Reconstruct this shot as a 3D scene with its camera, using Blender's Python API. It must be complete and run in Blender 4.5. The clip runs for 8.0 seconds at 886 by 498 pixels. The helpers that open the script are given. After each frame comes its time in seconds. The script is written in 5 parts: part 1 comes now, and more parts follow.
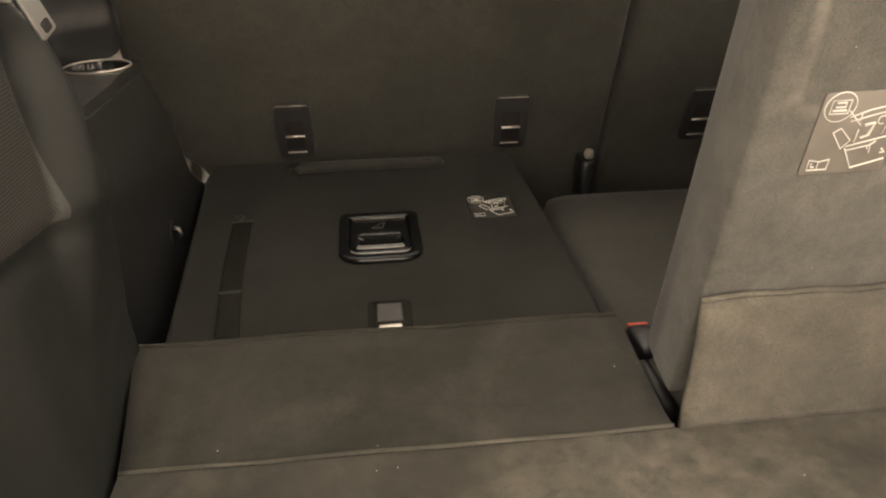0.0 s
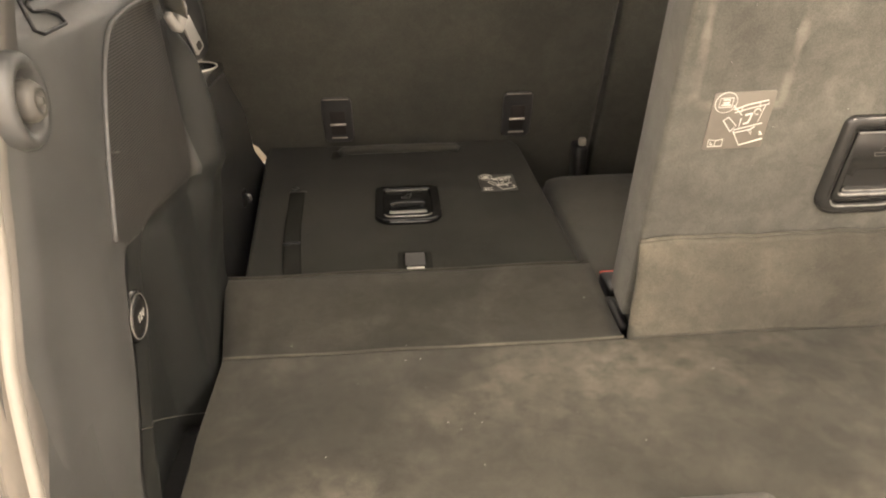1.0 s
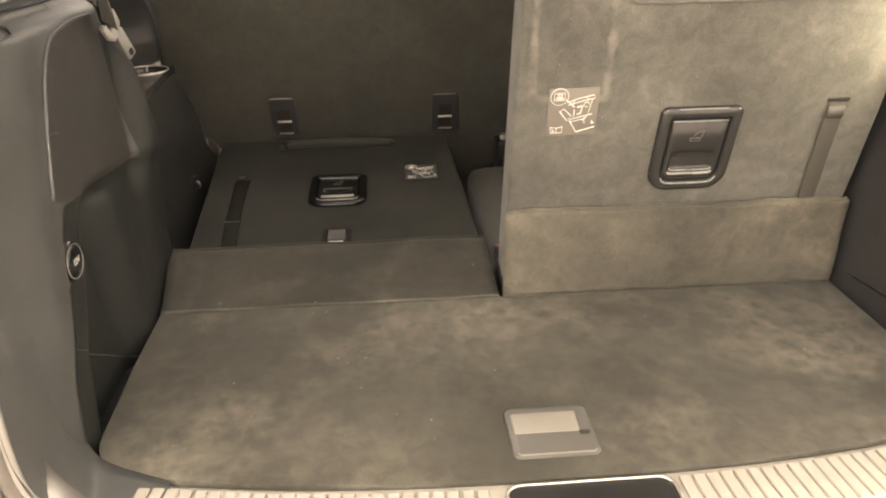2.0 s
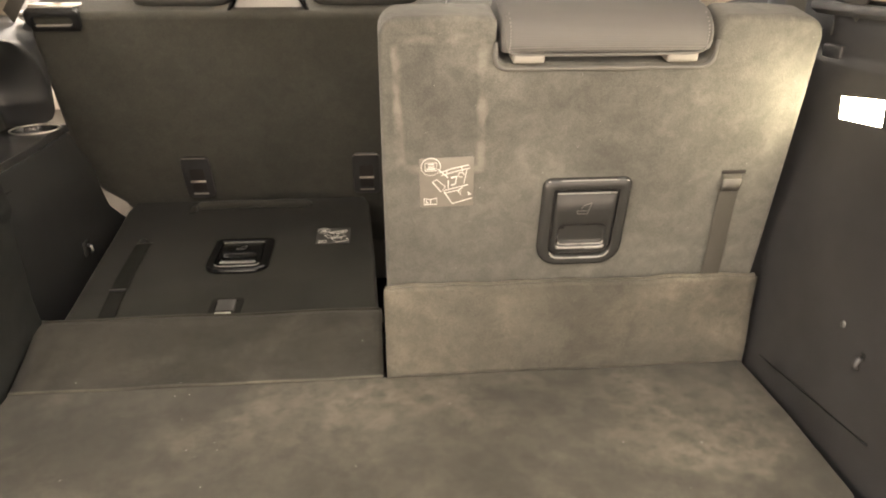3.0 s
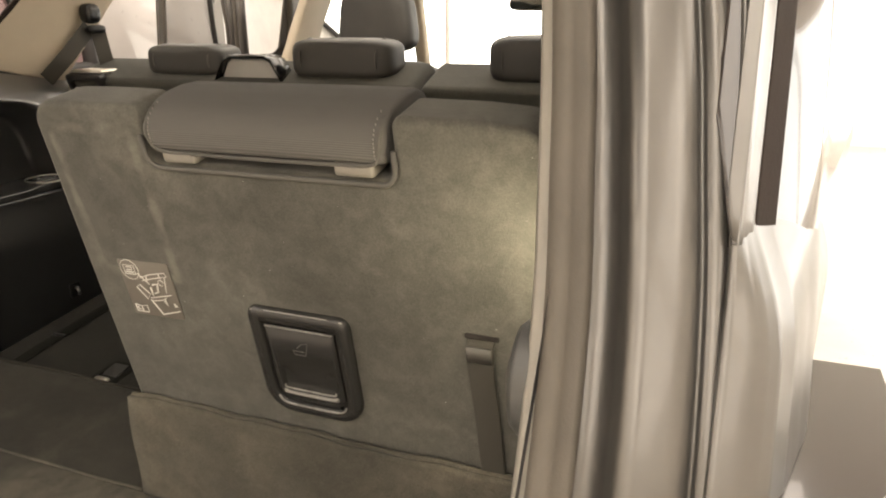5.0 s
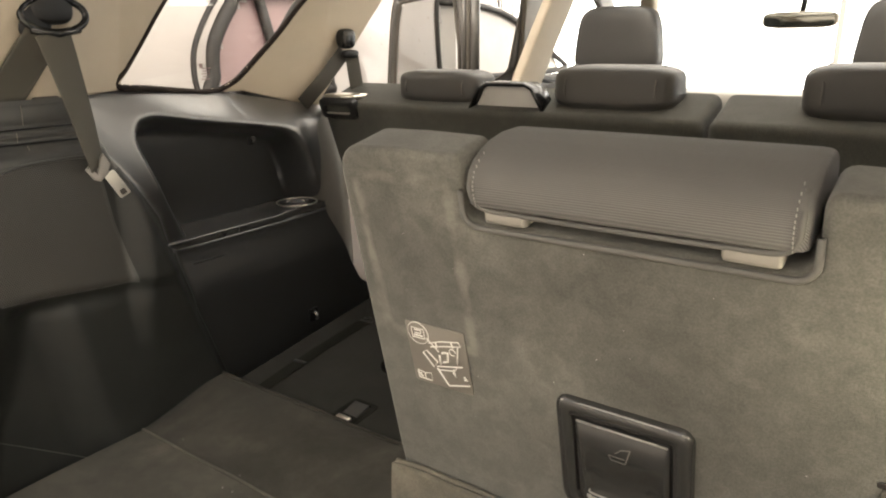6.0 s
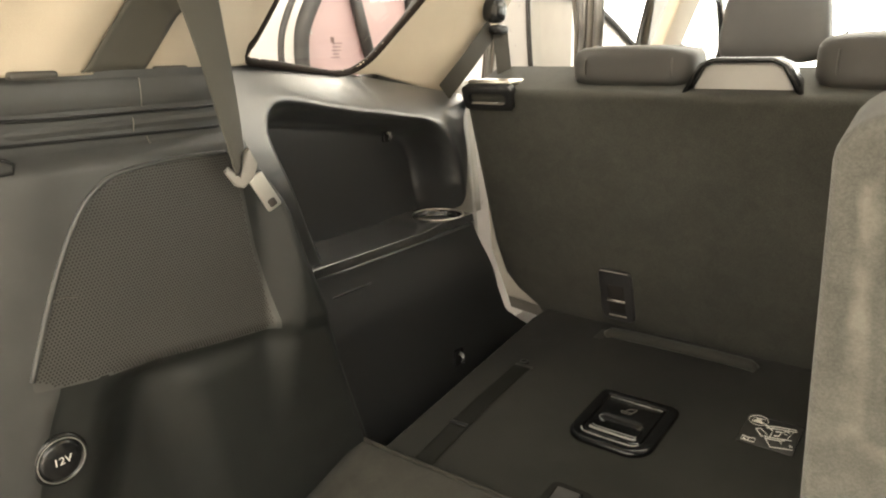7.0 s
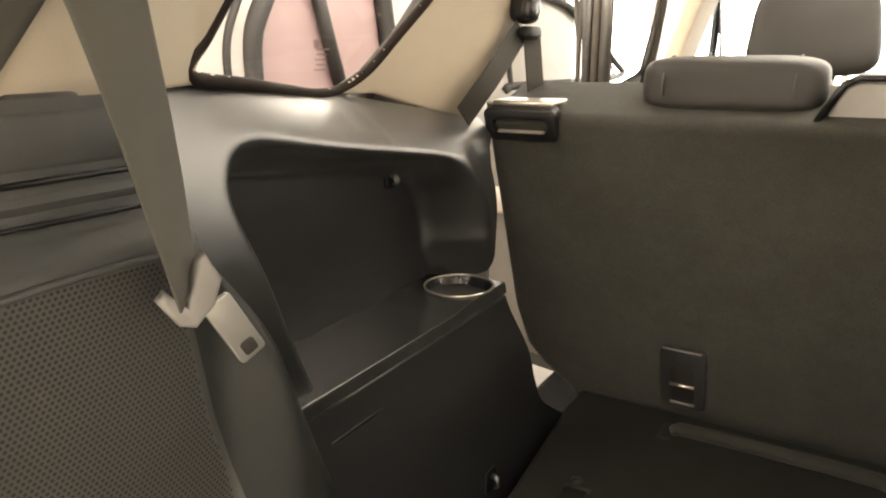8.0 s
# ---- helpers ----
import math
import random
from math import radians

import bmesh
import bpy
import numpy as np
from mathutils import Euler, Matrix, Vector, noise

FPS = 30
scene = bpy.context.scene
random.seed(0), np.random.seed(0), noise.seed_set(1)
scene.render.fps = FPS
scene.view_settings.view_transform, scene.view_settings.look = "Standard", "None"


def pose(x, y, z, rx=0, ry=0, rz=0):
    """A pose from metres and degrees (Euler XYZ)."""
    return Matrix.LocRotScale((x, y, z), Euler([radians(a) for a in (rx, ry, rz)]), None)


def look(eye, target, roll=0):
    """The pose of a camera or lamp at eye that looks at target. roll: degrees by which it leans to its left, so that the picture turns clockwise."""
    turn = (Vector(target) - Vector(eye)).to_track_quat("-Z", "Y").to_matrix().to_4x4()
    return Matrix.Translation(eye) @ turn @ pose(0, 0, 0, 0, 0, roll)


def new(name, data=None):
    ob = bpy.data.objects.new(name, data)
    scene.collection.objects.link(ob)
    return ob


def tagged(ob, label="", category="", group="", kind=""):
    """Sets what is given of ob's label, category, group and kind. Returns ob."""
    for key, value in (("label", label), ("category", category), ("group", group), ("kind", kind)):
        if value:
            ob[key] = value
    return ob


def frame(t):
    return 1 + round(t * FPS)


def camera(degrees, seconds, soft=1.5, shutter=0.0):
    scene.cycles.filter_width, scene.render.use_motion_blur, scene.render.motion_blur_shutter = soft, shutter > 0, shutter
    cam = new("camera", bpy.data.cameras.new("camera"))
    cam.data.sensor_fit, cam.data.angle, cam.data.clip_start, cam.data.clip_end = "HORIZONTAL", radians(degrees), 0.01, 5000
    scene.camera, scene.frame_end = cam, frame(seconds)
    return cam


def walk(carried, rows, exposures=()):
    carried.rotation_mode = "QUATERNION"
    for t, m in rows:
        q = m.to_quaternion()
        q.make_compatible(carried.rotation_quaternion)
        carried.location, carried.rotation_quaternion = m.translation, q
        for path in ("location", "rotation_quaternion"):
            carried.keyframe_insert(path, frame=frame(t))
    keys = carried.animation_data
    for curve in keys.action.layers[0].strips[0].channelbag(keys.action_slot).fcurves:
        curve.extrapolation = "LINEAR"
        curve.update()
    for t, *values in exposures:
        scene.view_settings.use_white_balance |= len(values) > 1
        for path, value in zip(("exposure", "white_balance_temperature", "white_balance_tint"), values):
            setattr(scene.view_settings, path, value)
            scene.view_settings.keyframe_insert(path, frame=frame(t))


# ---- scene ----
cam = camera(64.5, 8.0, soft=2.0)
PATH = [
    (0, (0.0751, 0.0952, 1.2655), (0.2599, 1.8696, 0.3615), -0.70),
    (0.5, (0.0945, -0.0195, 1.3049), (0.2251, 1.7534, 0.3884), -0.84),
    (1, (0.0591, -0.1788, 1.3387), (0.1837, 1.5954, 0.4239), -0.75),
    (1.5, (0.0894, -0.3413, 1.3786), (0.2108, 1.4323, 0.4623), -0.82),
    (1.7, (0.133, -0.3928, 1.3783), (0.2566, 1.3809, 0.4625), -0.87),
    (2.8, (0.3639, -0.3559, 1.3719), (0.523, 1.4681, 0.5672), -0.16),
    (3, (0.3926, -0.3124, 1.3764), (0.5518, 1.5247, 0.6018), -0.02),
    (3.5, (0.5763, -0.2412, 1.3535), (0.6624, 1.6437, 0.6903), -0.09),
    (4, (0.7778, -0.2047, 1.3558), (0.6834, 1.6912, 0.7258), -0.20),
    (4.2, (0.8591, -0.1685, 1.3561), (0.661, 1.7183, 0.7231), -0.31),
    (5.3, (1.1122, 0.0745, 1.4099), (0.2561, 1.776, 0.8), -0.57),
    (5.5, (1.0982, 0.0901, 1.4218), (0.1482, 1.7444, 0.8213), -0.75),
    (6, (0.8827, 0.0824, 1.4054), (-0.2466, 1.6285, 0.827), -0.92),
    (6.5, (0.6667, 0.0449, 1.3966), (-0.502, 1.5648, 0.8272), -0.95),
    (7, (0.4491, 0.1728, 1.3426), (-0.7168, 1.7002, 0.7879), -1.17),
    (7.5, (0.2635, 0.3011, 1.3567), (-0.8565, 1.8655, 0.8105), -0.92),
    (8, (0.1423, 0.3987, 1.3473), (-0.8825, 2.0281, 0.8042), -0.68),
]
walk(cam, [(t, look(eye, target, roll)) for t, eye, target, roll in PATH],
     exposures=[(0.0, 0.33, 6500, 13), (0.5, 0.60, 6500, 13), (1.0, 0.73, 6500, 13), (1.7, 0.68, 6500, 13), (3.0, 0.66, 6450, 13), (3.6, 0.51, 6450, 13), (4.2, 0.08, 6800, 11.5),
                (5.3, -0.62, 6300, 11), (5.7, -0.48, 6200, 10), (6.3, 0.09, 6100, 8.5), (6.9, 0.41, 6200, 5.5), (7.4, 0.50, 6350, 8), (8.0, 0.31, 6450, 9.5)])
# light of the showroom
world = bpy.data.worlds.new("world")
scene.world = world
world.use_nodes = True
world.node_tree.nodes["Background"].inputs[0].default_value = (1.0, 0.93, 0.84, 1)
world.node_tree.nodes["Background"].inputs[1].default_value = 0.25

MID = 0.40                # the car's centre line


def mirrored(x):
    return 2 * MID - x


# ---- materials ----
def material(name, color, rough=0.5, metal=0.0, grain=None, bump=0.0, bump_scale=400.0, var=0.0, var_scale=8.0, dust=None,
             dust_scale=6.0, dust_amount=0.5, dust_swirl=1.2, grain_amount=0.45, coat=0.0, spec=0.5, emit=0.0, sheen=0.0, mottle=0.0):
    """A surface with broad patches, fine grain and, where wanted, dusty stains."""
    m = bpy.data.materials.new(name)
    m.use_nodes = True
    nodes, links = m.node_tree.nodes, m.node_tree.links
    p = nodes["Principled BSDF"]
    p.inputs["Base Color"].default_value = (*color, 1)
    p.inputs["Roughness"].default_value = rough
    p.inputs["Metallic"].default_value = metal
    p.inputs["Coat Weight"].default_value = coat
    p.inputs["Specular IOR Level"].default_value = spec
    p.inputs["Sheen Weight"].default_value = sheen
    if emit:
        p.inputs["Emission Color"].default_value = (*color, 1)
        p.inputs["Emission Strength"].default_value = emit
    place = nodes.new("ShaderNodeTexCoord").outputs["Object"]

    def noise_at(scale, detail=4.0, rough_=0.6, distort=0.0):
        n = nodes.new("ShaderNodeTexNoise")
        n.inputs["Scale"].default_value, n.inputs["Detail"].default_value = scale, detail
        n.inputs["Roughness"].default_value, n.inputs["Distortion"].default_value = rough_, distort
        links.new(place, n.inputs["Vector"])
        return n.outputs["Fac"]

    def ramp(fac, a, b):
        n = nodes.new("ShaderNodeMapRange")
        n.interpolation_type = "SMOOTHSTEP"
        n.inputs["From Min"].default_value, n.inputs["From Max"].default_value = a, b
        links.new(fac, n.inputs["Value"])
        return n.outputs["Result"]

    def mixed(fac, a, b):
        n = nodes.new("ShaderNodeMix")
        n.data_type = "RGBA"
        links.new(fac, n.inputs["Factor"])
        for socket, v in ((n.inputs[6], a), (n.inputs[7], b)):
            if isinstance(v, tuple):
                socket.default_value = (*v, 1)
            else:
                links.new(v, socket)
        return n.outputs[2]

    def times(a, k):
        n = nodes.new("ShaderNodeMath")
        n.operation = "MULTIPLY"
        links.new(a, n.inputs[0])
        if isinstance(k, float):
            n.inputs[1].default_value = k
        else:
            links.new(k, n.inputs[1])
        return n.outputs[0]

    col = None
    if var:
        lo, hi = tuple(c * (1 - var) for c in color), tuple(min(1, c * (1 + var)) for c in color)
        col = mixed(ramp(noise_at(var_scale, 5), 0.3, 0.7), lo, hi)
    if dust:
        patch = ramp(noise_at(dust_scale, 5, 0.55, dust_swirl), 0.40, 0.78)
        speck = ramp(noise_at(dust_scale * 9, 5, 0.7), 0.10, 0.75)
        col = mixed(times(times(patch, speck), dust_amount), col or color, dust)
    if mottle:
        low_, high_ = (1 - mottle,) * 3, (1 + mottle * 0.7,) * 3
        blot = mixed(ramp(noise_at(38, 4, 0.65, 0.6), 0.33, 0.67), low_, high_)
        m2 = nodes.new("ShaderNodeMix")
        m2.data_type, m2.blend_type = "RGBA", "MULTIPLY"
        m2.inputs["Factor"].default_value = 1.0
        if isinstance(col or color, tuple):
            m2.inputs[6].default_value = (*color, 1)
        else:
            links.new(col, m2.inputs[6])
        links.new(blot, m2.inputs[7])
        col = m2.outputs[2]
    if grain:
        fine = ramp(noise_at(grain, 3, 0.7), 0.3, 0.7)
        a = col or color
        dark = nodes.new("ShaderNodeMix")
        dark.data_type, dark.blend_type = "RGBA", "MULTIPLY"
        dark.inputs["Factor"].default_value = grain_amount
        if isinstance(a, tuple):
            dark.inputs[6].default_value = (*a, 1)
        else:
            links.new(a, dark.inputs[6])
        links.new(fine, dark.inputs[7])
        col = dark.outputs[2]
    if col is not None:
        links.new(col, p.inputs["Base Color"])
    if bump:
        b = nodes.new("ShaderNodeBump")
        b.inputs["Strength"].default_value, b.inputs["Distance"].default_value = bump, 0.0015
        links.new(noise_at(bump_scale, 3, 0.7), b.inputs["Height"])
        links.new(b.outputs["Normal"], p.inputs["Normal"])
    if rough > 0.25 and not emit:
        r = nodes.new("ShaderNodeMapRange")
        r.inputs["To Min"].default_value, r.inputs["To Max"].default_value = rough - 0.08, min(1, rough + 0.08)
        links.new(noise_at(30, 5), r.inputs["Value"])
        links.new(r.outputs["Result"], p.inputs["Roughness"])
    return m


def woven(name, color, light, rows, rough=0.85, turned=(0, 0, 0), bump=0.5, across=1.0):
    """A knitted, meshed or woven cloth: rows of small cells. rows: to the metre."""
    m = material(name, color, rough, sheen=0.04, spec=0.3)
    nodes, links = m.node_tree.nodes, m.node_tree.links
    p = nodes["Principled BSDF"]
    place, turn = nodes.new("ShaderNodeTexCoord"), nodes.new("ShaderNodeMapping")
    turn.inputs["Rotation"].default_value = [radians(a) for a in turned]
    links.new(place.outputs["Object"], turn.inputs["Vector"])
    both = []
    for direction, k in (("Z", 1.0), ("Y", across), ("X", across)):
        w = nodes.new("ShaderNodeTexWave")
        w.bands_direction = direction
        w.inputs["Scale"].default_value, w.inputs["Distortion"].default_value = rows * k / 3.1831, 0.0
        links.new(turn.outputs["Vector"], w.inputs["Vector"])
        both.append(w.outputs["Fac"])
    a, b = nodes.new("ShaderNodeMath"), nodes.new("ShaderNodeMath")
    a.operation, b.operation = "MAXIMUM", "MULTIPLY"
    links.new(both[1], a.inputs[0])
    links.new(both[2], a.inputs[1])
    soft_ = nodes.new("ShaderNodeMapRange")
    soft_.inputs["To Min"].default_value = 0.85
    links.new(a.outputs[0], soft_.inputs["Value"])
    links.new(both[0], b.inputs[0])
    links.new(soft_.outputs["Result"], b.inputs[1])
    mix = nodes.new("ShaderNodeMix")
    mix.data_type = "RGBA"
    mix.inputs[6].default_value, mix.inputs[7].default_value = (*color, 1), (*light, 1)
    links.new(b.outputs[0], mix.inputs["Factor"])
    links.new(mix.outputs[2], p.inputs["Base Color"])
    bp = nodes.new("ShaderNodeBump")
    bp.inputs["Strength"].default_value, bp.inputs["Distance"].default_value = bump, 0.0008
    links.new(b.outputs[0], bp.inputs["Height"])
    links.new(bp.outputs["Normal"], p.inputs["Normal"])
    return m


def glassy(name, color, rough=0.02, gloss=0.05):
    """A clear or tinted pane: mostly see-through, with a gloss on it."""
    m = bpy.data.materials.new(name)
    m.use_nodes = True
    nodes, links = m.node_tree.nodes, m.node_tree.links
    nodes.remove(nodes["Principled BSDF"])
    clear, shine, mix = nodes.new("ShaderNodeBsdfTransparent"), nodes.new("ShaderNodeBsdfGlossy"), nodes.new("ShaderNodeMixShader")
    clear.inputs[0].default_value = (*color, 1)
    shine.inputs["Roughness"].default_value = rough
    mix.inputs[0].default_value = gloss
    links.new(clear.outputs[0], mix.inputs[1])
    links.new(shine.outputs[0], mix.inputs[2])
    links.new(mix.outputs[0], nodes["Material Output"].inputs["Surface"])
    return m


carpet = material("carpet", (0.080, 0.0755, 0.0620), 0.95, grain=900, bump=0.7, bump_scale=900, var=0.22, var_scale=4,
                  dust=(0.238, 0.213, 0.165), dust_scale=3.4, dust_amount=0.70, mottle=0.09, spec=0.1, sheen=0.06)
carpet_floor = material("carpet_floor", (0.058, 0.0545, 0.0430), 0.95, grain=900, bump=0.7, bump_scale=900, var=0.22, var_scale=5,
                        dust=(0.225, 0.203, 0.158), dust_scale=4.2, dust_amount=0.58, dust_swirl=0.3, mottle=0.11, spec=0.1, sheen=0.06)
# Darker, less dusty copy of the carpet; the laid flap's shade is in it.
carpet_flap = material("carpet_flap", (0.038, 0.0355, 0.0285), 0.95, grain=900, bump=0.7, bump_scale=900, var=0.22, var_scale=4,
                       dust=(0.16, 0.148, 0.118), dust_scale=3.4, dust_amount=0.38, mottle=0.09, spec=0.1, sheen=0.05)
carpet_seat = material("carpet_seat", (0.089, 0.0865, 0.0745), 0.95, grain=520, grain_amount=0.26, bump=0.5, bump_scale=520, var=0.20, var_scale=4.5,
                       dust=(0.182, 0.175, 0.150), dust_scale=4.6, dust_amount=0.66, dust_swirl=0.6, mottle=0.13, spec=0.1, sheen=0.15)
# Dark carpet; on the folded seat its tone stands in for shade.
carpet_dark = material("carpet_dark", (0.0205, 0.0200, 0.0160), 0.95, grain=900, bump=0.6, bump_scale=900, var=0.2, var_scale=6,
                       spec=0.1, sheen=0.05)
back_cloth = material("back_cloth", (0.060, 0.0585, 0.0480), 0.9, grain=700, bump=0.5, bump_scale=700, var=0.15, var_scale=5, mottle=0.08, spec=0.2, sheen=0.12)
black_plastic = material("black_plastic", (0.010, 0.010, 0.010), 0.40, spec=0.35, bump=0.25, bump_scale=1100, var=0.15, var_scale=14)
low_plastic = material("low_plastic", (0.0150, 0.0160, 0.0148), 0.50, spec=0.34, bump=0.25, bump_scale=1100, var=0.15, var_scale=12)
# Lighter than the backrest's carpet: the bar's round highlight put into colour.
bar_carpet = material("bar_carpet", (0.040, 0.039, 0.033), 0.9, grain=900, bump=0.5, bump_scale=900, spec=0.2, sheen=0.1)
flap_grey = material("flap_grey", (0.022, 0.021, 0.019), 0.6, bump=0.2, bump_scale=900)
strap_black = material("strap_black", (0.0120, 0.0117, 0.0098), 0.9, spec=0.1, bump=0.4, bump_scale=900)
right_plastic = material("right_plastic", (0.029, 0.0285, 0.0290), 0.42, bump=0.22, bump_scale=1200, var=0.15, var_scale=10)
smooth_black = material("smooth_black", (0.0105, 0.0110, 0.0110), 0.33, spec=1.0, coat=0.9, bump=0.1, bump_scale=1200, var=0.12, var_scale=10)
smooth_black.node_tree.nodes["Principled BSDF"].inputs["Coat Roughness"].default_value = 0.36
shelf_gloss = material("shelf_gloss", (0.020, 0.0197, 0.019), 0.245, spec=0.7, var=0.1, var_scale=10)
# Pale grey for the highlights painted on the handles, and the socket ring.
lip_plastic = material("lip_plastic", (0.17, 0.165, 0.15), 0.28, spec=0.7)
trim_plastic = material("trim_plastic", (0.056, 0.0565, 0.0545), 0.40, bump=0.22, bump_scale=1200, var=0.15, var_scale=10)
handle_grey = material("handle_grey", (0.023, 0.0225, 0.0215), 0.25, spec=0.5, bump=0.08, bump_scale=900)
handle_black = material("handle_black", (0.0045, 0.0046, 0.0046), 0.24, spec=0.30)
gloss_black = material("gloss_black", (0.012, 0.012, 0.012), 0.22)
mid_plastic = material("mid_plastic", (0.072, 0.068, 0.06), 0.5, bump=0.2, bump_scale=900, var=0.1)
grey_plastic = material("grey_plastic", (0.20, 0.185, 0.16), 0.5, bump=0.2, bump_scale=900, var=0.1)
pale_plastic = material("pale_plastic", (0.55, 0.50, 0.42), 0.45, bump=0.2, bump_scale=900, var=0.08)
guide_plastic = material("guide_plastic", (0.36, 0.350, 0.325), 0.42, bump=0.2, bump_scale=900, var=0.08)
beige_trim = material("beige_trim", (0.475, 0.410, 0.312), 0.62, bump=0.25, bump_scale=900, var=0.06, var_scale=5)
headlining = material("headlining", (0.66, 0.57, 0.42), 0.9, bump=0.4, bump_scale=700, var=0.05)
webbing_grey = woven("webbing_grey", (0.062, 0.058, 0.047), (0.095, 0.090, 0.073), 1700, 0.8, bump=0.2, across=0.7)
strap_grey = woven("strap_grey", (0.040, 0.037, 0.030), (0.060, 0.056, 0.046), 1700, 0.8, bump=0.2, across=0.7)
film_dark = material("film_dark", (0.022, 0.021, 0.018), 0.4, var=0.1, var_scale=20)
knit = woven("knit", (0.074, 0.0705, 0.066), (0.122, 0.117, 0.109), 760, 0.85, turned=(45, 0, 0))
seat_cloth = woven("seat_cloth", (0.06, 0.056, 0.05), (0.11, 0.103, 0.092), 500, 0.85)
speaker_mesh = material("speaker_mesh", (0.056, 0.056, 0.052), 0.42, spec=0.8, var=0.1)
bench_cloth = material("bench_cloth", (0.022, 0.020, 0.018), 0.8, grain=700, bump=0.4, bump_scale=700, var=0.15, spec=0.2)
leather = material("leather", (0.040, 0.038, 0.034), 0.5, bump=0.3, bump_scale=350, var=0.1)
piping = material("piping", (0.078, 0.074, 0.066), 0.7, bump=0.2, bump_scale=700, var=0.1)
thread = material("thread", (0.24, 0.23, 0.21), 0.8)
silver_paint = material("silver_paint", (0.128, 0.122, 0.113), 0.37, metal=0.7, coat=0.2, var=0.03, var_scale=40)
white_paint = material("white_paint", (0.43, 0.395, 0.37), 0.3, coat=0.5, var=0.03)
rubber = material("rubber", (0.085, 0.074, 0.060), 0.7, bump=0.2, bump_scale=500, var=0.15)
seal_brown = material("seal_brown", (0.020, 0.014, 0.011), 0.85, spec=0.2, bump=0.2, bump_scale=500)
rubber_black = material("rubber_black", (0.018, 0.015, 0.013), 0.6, bump=0.2, bump_scale=500)
chrome = material("chrome", (0.75, 0.72, 0.66), 0.18, metal=1.0)
tongue_steel = material("tongue_steel", (0.46, 0.455, 0.43), 0.38, metal=0.8)
brushed = material("brushed", (0.62, 0.59, 0.53), 0.35, metal=1.0)
red_plastic = material("red_plastic", (0.55, 0.06, 0.03), 0.4)
white_ink = material("white_ink", (0.52, 0.505, 0.46), 0.6)
film_grey = material("film_grey", (0.13, 0.118, 0.10), 0.45, var=0.1, var_scale=20)
lamp_white = material("lamp_white", (1.0, 0.86, 0.58), 0.4, emit=120.0)
panel_light = material("panel_light", (1.0, 0.91, 0.79), 0.4, emit=8.0)
clear_glass = glassy("clear_glass", (0.95, 0.95, 0.93))
grey_glass = glassy("grey_glass", (0.42, 0.41, 0.39))
daylight = material("daylight", (1.0, 0.98, 0.94), 1.0, emit=7.0)
lamp_silver = material("lamp_silver", (0.12, 0.113, 0.103), 0.35, coat=0.2, var=0.05)
sill_plastic = material("sill_plastic", (0.27, 0.25, 0.21), 0.5, bump=0.2, bump_scale=900, var=0.1)
mirror_grey = material("mirror_grey", (0.22, 0.22, 0.20), 0.12, metal=1.0)
grip_plastic = material("grip_plastic", (0.155, 0.143, 0.12), 0.5, bump=0.2, bump_scale=900, var=0.1)
# Opaque pinkish pane: the glass's reflection put into its colour.
pane_pink = material("pane_pink", (0.31, 0.215, 0.215), 0.4, var=0.05)
tongue_plastic = material("tongue_plastic", (0.21, 0.20, 0.185), 0.45, bump=0.2, bump_scale=900)
pane_grey = material("pane_grey", (0.42, 0.40, 0.37), 0.15, var=0.05)
stamp_ink = material("stamp_ink", (0.20, 0.13, 0.13), 0.6)
lens_smoke = material("lens_smoke", (0.035, 0.029, 0.026), 0.12, coat=0.4)
wall_paint = material("wall_paint", (0.80, 0.75, 0.68), 0.8, bump=0.2, bump_scale=60, var=0.04, var_scale=1.5)
floor_paint = material("floor_paint", (0.48, 0.45, 0.41), 0.3, var=0.1, var_scale=2, bump=0.1, bump_scale=80)



def worn_frame(m, cx, cz, hx, hz, tint):
    """Pale rubbed streaks along a box-shaped fold of the cloth behind."""
    nodes, links = m.node_tree.nodes, m.node_tree.links
    p = nodes["Principled BSDF"]
    before = p.inputs["Base Color"].links[0].from_socket
    place = nodes.new("ShaderNodeTexCoord").outputs["Object"]
    split = nodes.new("ShaderNodeSeparateXYZ")
    links.new(place, split.inputs[0])

    def calc(op, a, b=None, clamp=False):
        n = nodes.new("ShaderNodeMath")
        n.operation, n.use_clamp = op, clamp
        for k, v in enumerate((a, b)):
            if isinstance(v, (int, float)):
                n.inputs[k].default_value = v
            elif v is not None:
                links.new(v, n.inputs[k])
        return n.outputs[0]

    def noise(scale):
        n = nodes.new("ShaderNodeTexNoise")
        n.inputs["Scale"].default_value, n.inputs["Detail"].default_value = scale, 6
        links.new(place, n.inputs["Vector"])
        return n.outputs["Fac"]
    lean_ = calc("MULTIPLY", calc("SUBTRACT", split.outputs["Z"], cz), -0.04)
    dx = calc("SUBTRACT", calc("ABSOLUTE", calc("SUBTRACT", calc("SUBTRACT", split.outputs["X"], cx), lean_)), hx)
    dz = calc("SUBTRACT", calc("ABSOLUTE", calc("SUBTRACT", split.outputs["Z"], cz)), hz)
    d = calc("ABSOLUTE", calc("MAXIMUM", dx, dz))
    d = calc("ADD", d, calc("MULTIPLY", calc("SUBTRACT", noise(28), 0.5), 0.016))
    streak = calc("MULTIPLY", calc("SUBTRACT", 1.0, calc("DIVIDE", d, 0.0075)), 1.4, True)
    streak = calc("MULTIPLY", streak, calc("MULTIPLY", calc("SUBTRACT", noise(24), 0.40), 5.0, True), True)
    mix = nodes.new("ShaderNodeMix")
    mix.data_type = "RGBA"
    links.new(calc("MULTIPLY", streak, 0.25), mix.inputs["Factor"])
    links.new(before, mix.inputs[6])
